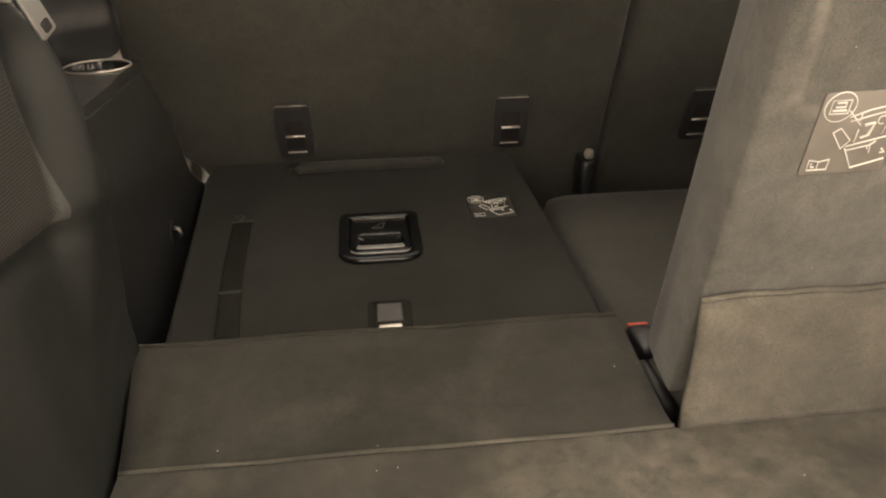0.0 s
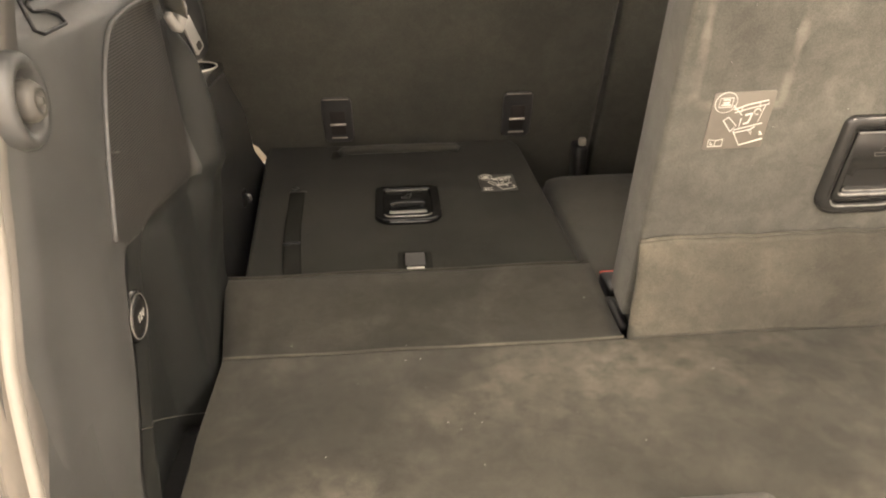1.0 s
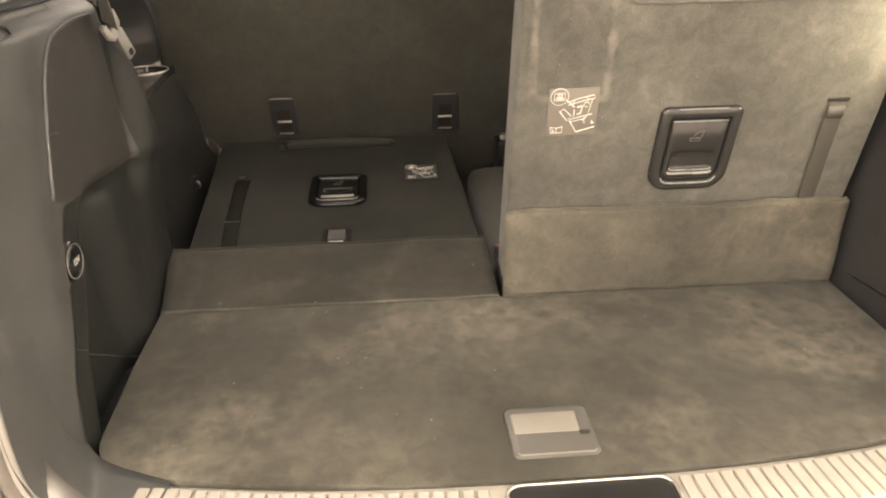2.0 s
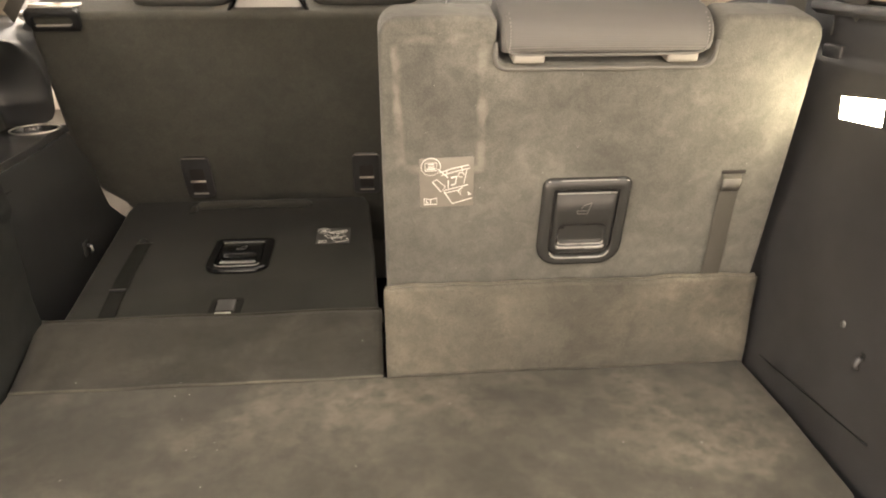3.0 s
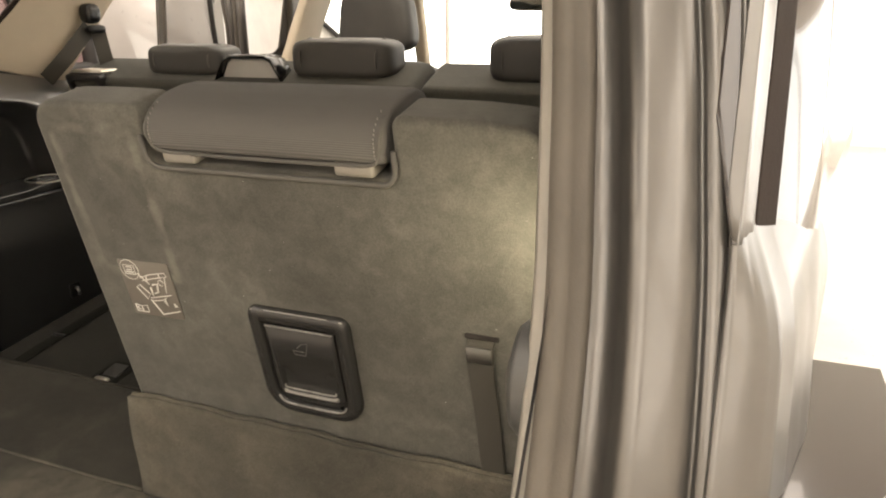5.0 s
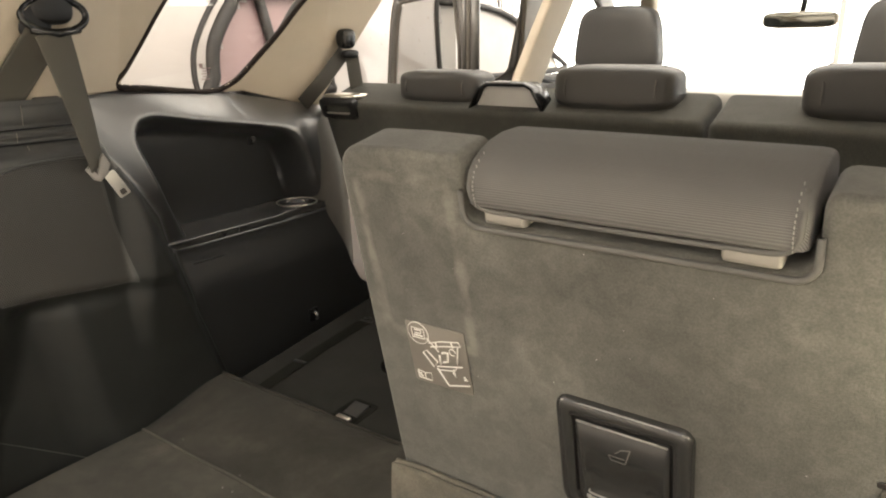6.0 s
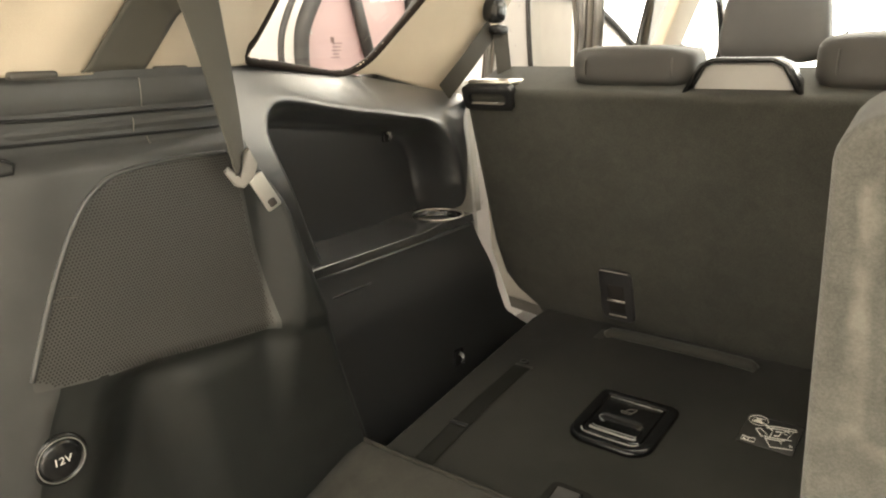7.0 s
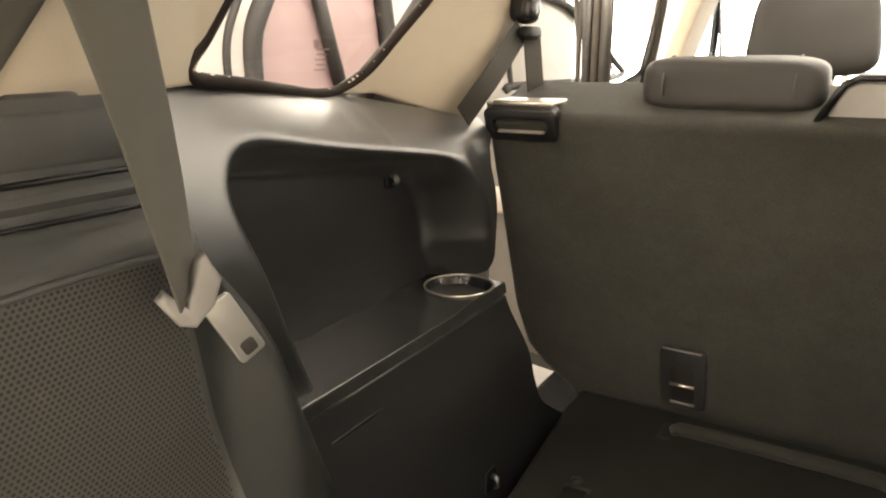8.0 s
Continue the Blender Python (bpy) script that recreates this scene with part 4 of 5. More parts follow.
# tray between the floor and the side trim
part("side_tray", thicken(sheet(steps(-0.30, -0.18, 0.015), steps(0.30, 0.575, 0.02), lambda x, y: (x, y, 0.700)), 0.006), black_plastic, trim)
part("panel_edge", tube([on_left(y, 0.830 - 0.75 * (y - 0.428), 0.0016) for y in steps(0.365, 0.60, 0.0125)], 0.0008, 8), mid_plastic, trim, "pale lower edge of the panel")


def corner_trim(flip, parent):
    """The trim's foot, which sweeps round the floor's corner to the sill."""
    f = mirrored if flip else (lambda x: x)
    outer = smooth_path([(-0.216, 0.262 if flip else 0.242, 1.05), (-0.209, 0.198, 0.88), (-0.189, 0.186, 0.80), (-0.152, 0.174, 0.760), (-0.12, 0.168, 0.749), (-0.06, 0.163, 0.742)], 8)
    inner = smooth_path([(-0.2065, 0.405, 1.03), (-0.2045, 0.345, 0.86), (-0.2085, 0.345, 0.80), (-0.198, 0.330, 0.757), (-0.160, 0.296, 0.752), (-0.08, 0.262, 0.750)], 8)
    loops = []
    for a, b in zip(outer, inner):
        c = (a + b) / 2 + (vec(MID, 0.5, 1.0) - (a + b) / 2).normalized() * 0.008
        loops.append([vec(f(p.x), p.y, p.z) for p in (a, a.lerp(c, 0.5), c, c.lerp(b, 0.6), b, b + vec(-0.006, 0.006, -0.02))])
    part("corner_trim", loft(loops, closed=False), trim_plastic, parent)


corner_trim(False, trim)

# right-hand wall with the boot lamp
def right_x(y, z):
    s = y - gate_y(z)
    x = 1.010 - 0.022 * float(step(0.02, 0.10, s)) + 0.012 * float(step(0.75, 1.3, z))
    x += 0.007 * float(step(1.242, 1.254, z)) * float(step(0.05, 0.10, s)) - 0.006 * float(step(0.03, 0.0, s))
    return x + 0.075 * float(step(0.80, 0.95, y))


wall = thing("boot_side_trim", "dark grey plastic boot side trim with a lit lamp", "trim panel", (0.99, 0.6, 0.6))
part("panel", trim_sheet(right_x, lambda z: 1.30), right_plastic, wall)


corner_trim(True, wall)


def on_right(y, z, off=0.002):
    return vec(right_x(y, z) - off, y, z)


boot_lamp = thing("boot_lamp", "small rectangular lit boot lamp in the side trim", "lamp", (1.0, 0.525, 1.195))
LAMP = [(0.482, 1.181), (0.566, 1.174), (0.571, 1.204), (0.488, 1.214)]
part("lens", slab([(a - 0.525, b - 1.195) for a, b in LAMP][::-1], 0.006, Matrix(((0, 0, -1, right_x(0.52, 1.195) - 0.002), (1, 0, 0, 0.525), (0, 1, 0, 1.195), (0, 0, 0, 1))), 0.002), lamp_white, boot_lamp, "glowing white lens")
part("bezel", tube([on_right(a, b, 0.0005) for a, b in LAMP], 0.0018, 6, closed=True), mid_plastic, boot_lamp)
buffer_stop(facing_left(1.006, 0.375, 1.190), wall)
part("tether_clip", block(0.994, 1.006, 0.440, 0.452, 1.234, 1.239, 0.0015), trim_plastic, wall)
part("tether_clip", block(0.995, 1.006, 0.434, 0.446, 1.244, 1.247, 0.001), trim_plastic, wall)
hook(None, facing_left(right_x(0.41, 0.90), 0.408, 0.895) @ Matrix.Diagonal((0.35, 0.85, 0.45, 1)), "bag_hook", wall, right_plastic)
part("trim_clip", cushion(right_x(0.45, 0.925) - 0.003, right_x(0.45, 0.925) + 0.003, 0.452, 0.460, 0.920, 0.930, 3, 8), trim_plastic, wall)
part("seam", tube([on_right(y, 0.80 - 0.1 * (y - 0.4), 0.001) for y in steps(0.36, 0.62, 0.02)], 0.0016, 6), black_plastic, wall)


# ---- beige pillar trim above both sides ----
def pillar_x(y, z):
    x = float(np.interp(y, [0.2, 0.36, 0.50, 0.64, 0.77, 0.93, 1.046, 1.15, 1.29, 1.6], [-0.205, -0.212, -0.222, -0.238, -0.325, -0.375, -0.403, -0.385, -0.352, -0.345]))
    ridge = 0.011 * math.exp(-((y - (0.47 + 0.62 * (z - 1.327))) / 0.035) ** 2)
    return x + 0.27 * (z - 1.327) + ridge


def pillar_inner(flip, y, z):
    """The pillar's face; on the right it stays close to the boot until past the belt."""
    if not flip:
        return pillar_x(y, z)
    swell = float(np.interp(y, [0.40, 0.50, 0.60, 0.66, 0.77, 0.88, 1.05], [0.020, 0.024, 0.030, 0.045, 0.100, 0.085, 0.0]))
    return pillar_x(y, z) + swell * float(step(0.05, 0.12, y - gate_y(z)))


def pillar(flip):
    f = mirrored if flip else (lambda x: x)
    def inner(y, z):
        return pillar_inner(flip, y, z)
    trim_ = thing("pillar_trim", "beige plastic rear pillar trim round the quarter window", "pillar trim", (f(-0.3), 0.8, 1.30), "rear pillar trims")
    zs = steps(0, 1, 1 / 100)

    def spot(t, v):
        near = (gate_y if flip else gate_left)(1.325)
        low_ = float(np.interp(near + t * ((1.59 if flip else 1.337) - near), [0.37, 0.774, 0.852, 0.948, 1.063, 1.11, 1.333], [1.325, 1.325, 1.327, 1.314, 1.301, 1.300, 1.250]))
        z = low_ + v * (1.64 - low_)
        g = gate_y(z) if flip else gate_left(z)
        return g + 0.004 + t * ((1.54 if flip else 1.287) + 0.72 * (z - 1.254) - g), z
    part("panel", thicken(sheet(steps(0, 1, 1 / 250), zs, lambda t, v: (f(inner(*spot(t, v))), *spot(t, v)), lambda t, v: inside(QUARTER, *spot(t, v)) < 0.0028), 0.004), beige_trim, trim_)
    edge = smooth_path([(f(inner(y, max(z, 1.307)) + 0.001), y, z) for y, z in QUARTER], 5, closed=True)
    part("window_seal", tube(edge, 0.0060, 8, closed=True), seal_brown, trim_, "black rubber window seal")
    for y in (0.455, 0.60):
        part("clip_lip", block(*sorted((f(inner(y, 1.33) - 0.004), f(inner(y, 1.33) + 0.010))), y - 0.020, y + 0.020, 1.322, 1.329, 0.003), mid_plastic, trim_)
    # reveal between the trim and the glass
    loops = [[vec(f(inner(y, max(z, 1.303)) - d), y, z) for y, z in QUARTER] for d in (0.0, 0.012)]
    part("window_reveal", loft(loops), rubber_black, trim_, "black window reveal", smooth=False)
    bm = bmesh.new()
    bmesh.ops.triangle_fill(bm, edges=[bm.edges.new(e) for e in (lambda v: list(zip(v, v[1:] + v[:1])))([bm.verts.new(p) for p in loops[1]])])
    part("window_pane", bm, clear_glass, trim_, "clear quarter window", smooth=False).visible_shadow = False


pillar(False)
pillar(True)
bm = bmesh.new()
for k, (w, h) in enumerate(((0.008, 0.009), (0.022, 0.002), (0.018, 0.002), (0.022, 0.002), (0.014, 0.002), (0.020, 0.002))):
    y, z = 1.012 + (0 if k else -0.016), 1.356 - 0.0055 * k
    x = pillar_x(y, z) - 0.009
    bm.faces.new([bm.verts.new((x, y + a * w / 2, z + b * h / 2)) for a, b in ((-1, -1), (1, -1), (1, 1), (-1, 1))])
stamp = part("glass_stamp", bm, stamp_ink, body, "small faint maker's bars on the glass", smooth=False)


def seat_belt(flip, loop_at, low, tongue_at, tilt=0.0):
    """A belt that rises from the trim to a loop on the pillar and hangs down to its tongue."""
    f = mirrored if flip else (lambda x: x)
    belt = thing("seat_belt", "grey woven seat belt hanging from its pillar loop", "seat belt", (f(loop_at[0]), loop_at[1], loop_at[2]), "third row belts")
    lx, ly, lz = loop_at
    part("loop_cover", cushion(*sorted((f(lx - 0.012), f(lx + 0.014))), ly - 0.050, ly + 0.004, lz - 0.026, lz + 0.034, 2.4, 16), black_plastic, belt)
    part("loop_bracket", cushion(*sorted((f(lx - 0.008), f(lx + 0.018))), ly - 0.030, ly + 0.034, lz - 0.008, lz + 0.044, 3.0, 14), black_plastic, belt)
    part("loop_ring", tube([(f(lx + 0.016 + 0.004 * math.sin(a)), ly + 0.002 + 0.046 * math.cos(a), lz + 0.006 - 0.024 * math.sin(a)) for a in [2 * math.pi * k / 32 for k in range(32)]], 0.0052, 8, closed=True), gloss_black, belt)
    part("loop_bar", tube([(f(lx + 0.018), ly - 0.034, lz - 0.014), (f(lx + 0.024), ly, lz - 0.020), (f(lx + 0.018), ly + 0.034, lz - 0.014)], 0.006, 8), gloss_black, belt)
    a, b = vec(f(lx + 0.012), ly - 0.01, lz - 0.02), vec(f(low[0]), low[1], low[2])
    run = vec(0, b.y - a.y, b.z - a.z).normalized()
    over = vec(0, -run.z, run.y)

    def laid(t, w):
        """The webbing lies over the pillar's ridge and slips behind the trim below it."""
        p = a.lerp(b, t) + over * w
        lie = pillar_inner(flip, p.y, p.z) + 0.009 - (0.0 if flip else 0.034) * float(step(1.330, 1.316, p.z))
        k = float(step(0.0, 0.22, t))
        return (f(lx + 0.012) * (1 - k) + f(lie) * k, p.y, p.z)
    part("webbing", thicken(sheet(steps(0, 1, 1 / 40), steps(-0.0275, 0.0275, 0.0055), laid), 0.0014), webbing_grey, belt)
    c, d = vec(f(lx + 0.024), ly - 0.008, lz - 0.02), vec(f(tongue_at[0]), tongue_at[1], tongue_at[2])
    side_ = vec(0, 1, 0.1)
    pts = [c.lerp(d, t) + vec((f(0.004) - f(0)) * math.sin(math.pi * t), 0, 0) for t in (0, 0.15, 0.3, 0.5, 0.7, 0.85, 1)]
    part("webbing", ribbon(smooth_path(pts, 4), [side_ + vec((f(-1.2) - f(0)) * (k / 24) * tilt, 0, 0) for k in range(25)], 0.051), webbing_grey, belt)
    m = Matrix.Translation(d) @ pose(0, 0, 0, 0, 0, 0 if not flip else 180) @ Matrix(((0.30, 0, 0.954, 0), (0.954, 0, -0.30, 0), (0, 1, 0, 0), (0, 0, 0, 1)))
    fork = [(-0.018, -0.002), (-0.013, 0.003), (-0.002, -0.009), (0.005, 0.016), (0.010, 0.021), (0.018, 0.004), (0.013, -0.010), (0.001, -0.021), (-0.008, -0.018)]
    buckle = part("tongue", slab(fork[::-1], 0.009, m @ pose(0, 0, 0.005), 0.003), tongue_plastic, belt, "grey forked plastic belt tongue")
    m = m @ pose(0, 0, 0, 0, 0, 28)
    part("tongue_plate", slab(rrect(0.018, 0.044, 0.003), 0.003, m @ pose(0.008, -0.036, 0.002), 0.001), tongue_steel, buckle, "steel latch plate")
    part("tongue_slot", slab(rrect(0.009, 0.009, 0.002), 0.001, m @ pose(0.008, -0.050, 0.0032), 0.0003), rubber_black, buckle)


seat_belt(False, (-0.200, 0.610, 1.438), (-0.242, 0.508, 1.290), (-0.170, 0.633, 1.222), 0.72)
seat_belt(True, (-0.190, 0.665, 1.438), (-0.200, 0.560, 1.3145), (-0.188, 0.700, 1.20))

part("belt_outlet", loft([[vec(1.008 + o + a, 0.580 + b, z) for a, b in rrect(w, d, 0.016, 4)] for w, d, z, o in ((0.034, 0.178, 1.302, 0.002), (0.042, 0.188, 1.308, 0.0), (0.043, 0.190, 1.3145, 0.0), (0.039, 0.186, 1.3175, 0.0), (0.022, 0.120, 1.3185, 0.0), (0.018, 0.114, 1.310, 0.0))], cap_b=True), right_plastic, wall, "belt outlet cap", angle=40)
part("trim_catch", block(right_x(0.62, 1.255) - 0.006, right_x(0.62, 1.255) + 0.004, 0.598, 0.640, 1.246, 1.264, 0.003), right_plastic, wall)
part("trim_rib", tube([on_right(0.634, z, 0.0006) for z in (1.274, 1.287, 1.300)], 0.0012, 6), trim_plastic, wall)

# second-row belts at the forward pillars
for flip in (False, True):
    f = mirrored if flip else (lambda x: x)
    dy, foot = (0.250, (-0.298, 1.29, 1.262)) if flip else (0.0, (-0.34, 1.22, 1.262))
    belt = thing("seat_belt", "dark grey second row seat belt on its pillar anchor", "seat belt", (f(-0.315), 1.34 + dy, 1.38), "second row belts")
    part("loop_cover", cushion(*sorted((f(-0.330), f(-0.290))), 1.322 + dy, 1.362 + dy, 1.382, 1.428, 3, 14), gloss_black, belt)
    part("loop_bar", cushion(*sorted((f(-0.316), f(-0.292))), 1.322 + dy, 1.372 + dy, 1.362, 1.380, 3, 12), black_plastic, belt)
    part("webbing", ribbon([(f(-0.312), 1.336 + dy, 1.375), (f(-0.326 if not flip else -0.305), (1.336 + dy + foot[1]) / 2, 1.315), (f(foot[0]), foot[1], foot[2])], (0.2, 1, -0.6), 0.036), strap_grey, belt)
    part("webbing", ribbon([(f(-0.304), 1.352 + dy, 1.370), (f(-0.300 if not flip else -0.310), 1.360 + dy, 1.30), (f(-0.305), 1.40 + dy, 1.20), (f(-0.325), 1.52 + dy, 0.9)], (0.3, 1, 0) if not flip else (1, 0.3, 0), 0.036), strap_grey, belt)

# ---- boot floor ----
FRONT = 0.652
edge = [(-0.196, FRONT), (-0.196, 0.50), (-0.190, 0.375)] + arc(-0.106, 0.354, 0.084, 180, 258, 8)[1:] + [(0.02, 0.245), (0.20, 0.226), (MID, 0.222)]
outline = edge + [(mirrored(x) - (0.021 if x < -0.1 else 0), y) for x, y in edge[-2::-1]]
boot_floor = thing("boot_floor", "dusty grey-brown carpeted boot floor with a pull handle", "boot floor", (MID, 0.45, 0.70))
part("carpet", slab(outline, 0.03, Matrix.Translation((0, 0, 0.75)), 0.0015), carpet_floor, boot_floor, angle=50)
part("carpet_base", block(-0.17, 0.965, 0.27, 0.66, 0.44, 0.722, 0.01), black_plastic, boot_floor)
hx, hy = 0.395, 0.304
pull = part("pull_handle", loft([[vec(hx + a, hy + b, z) for a, b in rrect(w, h, r, 4)] for w, h, r, z in
                                 ((0.112, 0.094, 0.010, 0.7495), (0.110, 0.092, 0.010, 0.7525), (0.106, 0.088, 0.009, 0.7538), (0.090, 0.072, 0.006, 0.7538))], cap_b=True), mid_plastic, boot_floor, "grey plastic pull handle plate", angle=35)
part("grip", slab(rrect(0.086, 0.036, 0.003), 0.004, Matrix.Translation((hx - 0.006, hy + 0.0125, 0.7560)) @ pose(0, 0, 0, 5, 0, 0), 0.0015), grip_plastic, pull, "pale grip", angle=35)
part("grip_gap", slab(rrect(0.014, 0.007, 0.002), 0.001, Matrix.Translation((hx + 0.042, hy - 0.0085, 0.7548)), 0.0003), rubber_black, pull)
part("handle_rim", tube([(hx - 0.050, hy - 0.040, 0.7536), (hx - 0.046, hy - 0.0435, 0.7538), (hx + 0.046, hy - 0.0435, 0.7538), (hx + 0.050, hy - 0.040, 0.7536)], 0.0011, 6), grip_plastic, pull)

# carpet flaps that bridge to the seats: one laid flat, one standing
flap = thing("carpet_flap", "carpet flap laid flat over the folded seat's edge, darkened for shade", "carpet flap", (0.1, 0.75, 0.755), "carpet flaps")
part("sheet", thicken(sheet(steps(-0.198, 0.380, 0.02), steps(0.6505, 0.848, 0.01),
                            lambda x, y: (x - 0.030 * float(step(0.1, -0.2, x)) * (y - 0.66) / 0.19, y, 0.751 + 0.021 * float(step(0.66, 0.86, y)) + 0.0012 * math.sin(x * 23 + y * 9) * float(step(0.66, 0.70, y)))), 0.006), carpet_flap, flap)
part("crease", tube([(x, 0.6515 + 0.0008 * math.sin(x * 21), 0.7525 + 0.0006 * math.sin(x * 37)) for x in steps(-0.196, 0.380, 0.012)], 0.0020, 8, flat=0.6), carpet, flap, "dusty worn crease")
part("hem", tube([(x - 0.030 * float(step(0.1, -0.2, x)), 0.848, 0.7715 + 0.0012 * math.sin(x * 23 + 7.6)) for x in steps(-0.196, 0.378, 0.02)], 0.0035, 6), carpet_flap, flap)
flap = thing("carpet_flap", "worn grey-brown carpet flap standing against the seat", "carpet flap", (0.68, 0.655, 0.75), "carpet flaps")
part("sheet", thicken(sheet(steps(0.386, 0.976, 0.015), steps(0.7495, 0.907, 0.008),
                            lambda x, z: (x, 0.654 + 0.0015 * math.sin(x * 15) + 0.002 * math.sin(z * 40 + x * 5), z + (0.0012 * math.sin(x * 31) + 0.001 * math.sin(x * 77)) * step(0.86, 0.905, z))), 0.006), carpet, flap)

part("hem", tube([(x, 0.656 + 0.0015 * math.sin(x * 15) + 0.002 * math.sin(36.28 + x * 5), 0.907 + 0.0012 * math.sin(x * 31) + 0.001 * math.sin(x * 77)) for x in steps(0.388, 0.974, 0.008)], 0.0036, 6), carpet, flap)

# lint on the carpets
random.seed(7)
bm = bmesh.new()
for k in range(46):
    x, y = random.uniform(-0.17, 0.96), random.uniform(0.27, 0.84)
    if y > 0.645 and x > 0.36:
        continue
    z = 0.7512 + (0.0035 + 0.021 * float(step(0.66, 0.86, y)) if y > 0.645 else 0.0)
    r, turn = random.uniform(0.0003, 0.0007), random.uniform(0, 3.1)
    bmesh.ops.create_icosphere(bm, subdivisions=1, radius=r, matrix=pose(x, y, z, 0, 0, math.degrees(turn)) @ Matrix.Diagonal((random.uniform(1, 2.2), 1, 0.6, 1)))
tagged(part("carpet_lint", bm, guide_plastic), "tiny pale specks of lint on the carpet", "lint", kind="stuff")

# ---- sill plate ----
sill = thing("sill_plate", "pale ribbed plastic loading sill plate", "sill plate", (MID, 0.2, 0.70))


def sill_y(x):
    return 0.222 + 0.040 * min(1.0, abs(x - MID) / 0.5) ** 2.4


part("plate", thicken(sheet(steps(-0.125, 0.925, 0.015), [0, 0.06, 0.12, 0.5, 0.9, 1.0],
                            lambda x, t: (x, sill_y(x) + 0.004 + t * (0.155 - sill_y(x)), 0.741 + 0.008 * float(step(0, 0.12, t)) - 0.020 * float(step(0.9, 1.0, t)))), 0.008), sill_plastic, sill)
part("latch_cover", slab(rrect(0.20, 0.050, 0.018), 0.012, Matrix.Translation((MID + 0.02, 0.186, 0.754)), 0.004), black_plastic, sill)
part("latch_trim", tube([(MID + 0.02 + a, 0.186 + b, 0.7545) for a, b in rrect(0.20, 0.05, 0.018)], 0.002, 6, closed=True), brushed, sill)
rib = bpy.data.meshes.new("rib")
bm = block(-0.0072, 0.0072, -0.032, 0.032, -0.002, 0.0030, 0.0014, 1)
bm.to_mesh(rib)
bm.free()
rib.materials.append(sill_plastic)
for k in range(59):
    x = -0.11 + k * 0.0175
    if abs(x - MID - 0.02) > 0.115:
        ob = new("rib", rib)
        ob.parent = sill
        ob.matrix_parent_inverse = Matrix.Translation(sill.location).inverted()
        ob.location = (x, sill_y(x) - 0.043, 0.7495)
        ob.rotation_euler = (0, 0, 0.25 * (x - MID))


# ---- seats ----
def release_handle(m, parent, mat):
    """The backrest's folding handle: bezel, paddle with its mark and finger pocket, lips with their highlights painted
    pale.
    """
    def loops(rows):
        return [[m @ vec(a, c + b, z) for a, b in rrect(w, h, r, 6, r2)] for w, h, r, r2, c, z in rows]
    # Pale tubes put the gloss highlights of lips and rim into colour.
    def lip_glint(points, r, steps_=5):
        part("lip_glint", tube([m @ vec(*p) for p in smooth_path(points, steps_)], r, 8), lip_plastic, bezel)
    bezel = part("release_handle", loft(loops([(0.130, 0.150, 0.034, 0.013, 0, -0.004), (0.130, 0.150, 0.034, 0.013, 0, 0.003), (0.1265, 0.1465, 0.033, 0.012, 0, 0.0065), (0.121, 0.141, 0.031, 0.011, 0, 0.0080),
                                               (0.099, 0.119, 0.022, 0.005, 0, 0.0085), (0.095, 0.115, 0.020, 0.004, 0, 0.0065), (0.0945, 0.1145, 0.020, 0.004, 0, 0.0006)]), cap_b=True), mat, parent, "black plastic release handle in a bezel", angle=50)
    paddle = part("paddle", loft(loops([(0.089, 0.107, 0.016, 0.002, 0, 0.0006), (0.089, 0.107, 0.016, 0.002, 0, 0.0058), (0.087, 0.105, 0.015, 0.002, 0, 0.0066), (0.076, 0.040, 0.008, 0.010, -0.0205, 0.0070),
                                        (0.073, 0.037, 0.007, 0.009, -0.0205, 0.0058), (0.067, 0.030, 0.006, 0.008, -0.0205, 0.0022), (0.048, 0.014, 0.004, 0.004, -0.0225, 0.0016)]), cap_b=True), mat, bezel, "paddle with a finger pocket", angle=40)
    lip_glint([(-0.0335, -0.031, 0.0066), (-0.031, -0.0345, 0.0072), (0, -0.0350, 0.0072), (0.031, -0.0345, 0.0072), (0.0335, -0.031, 0.0066)], 0.0009)
    lip_glint([(-0.0345, -0.038, 0.0062), (-0.032, -0.0415, 0.0068), (0, -0.0420, 0.0068), (0.032, -0.0415, 0.0068), (0.0345, -0.038, 0.0062)], 0.0022)
    lip_glint([(-0.0455, -0.049, 0.0080), (-0.040, -0.0565, 0.0084), (-0.030, -0.0590, 0.0086), (0, -0.0595, 0.0086), (0.030, -0.0590, 0.0086), (0.040, -0.0565, 0.0084), (0.0455, -0.049, 0.0080)], 0.0012)
    lip_glint([(-0.043, 0.0525, 0.0066), (0.043, 0.0525, 0.0066)], 0.0011, 1)
    lip_glint([(-0.0605, 0.062, 0.0052), (-0.058, 0.0695, 0.0056), (-0.051, 0.0722, 0.0058), (0, 0.0728, 0.0058), (0.051, 0.0722, 0.0058), (0.058, 0.0695, 0.0056), (0.0605, 0.062, 0.0052)], 0.0010)
    mark = [((-0.010, 0.018), (0.004, 0.018), (0.009, 0.036)), ((-0.012, 0.023), (0.003, 0.023)), ((-0.010, 0.018), (-0.012, 0.023)), ((-0.006, 0.027), (0.0, 0.033), (0.009, 0.036))]
    bm = bmesh.new()
    for line in mark:
        tube([m @ vec(x, y, 0.0070) for x, y in line], 0.0006, 5, bm=bm)
    part("seat_mark", bm, mid_plastic, paddle)


def pictogram(m, parent, film_mat):
    """The folding instructions: white line drawing on a thin grey film."""
    film = part("sticker", slab(rrect(0.076, 0.078, 0.003), 0.0012, m @ pose(0, 0, 0.0016), 0.0004), film_mat, parent, "translucent sticker with a white line drawing")
    bm = bmesh.new()

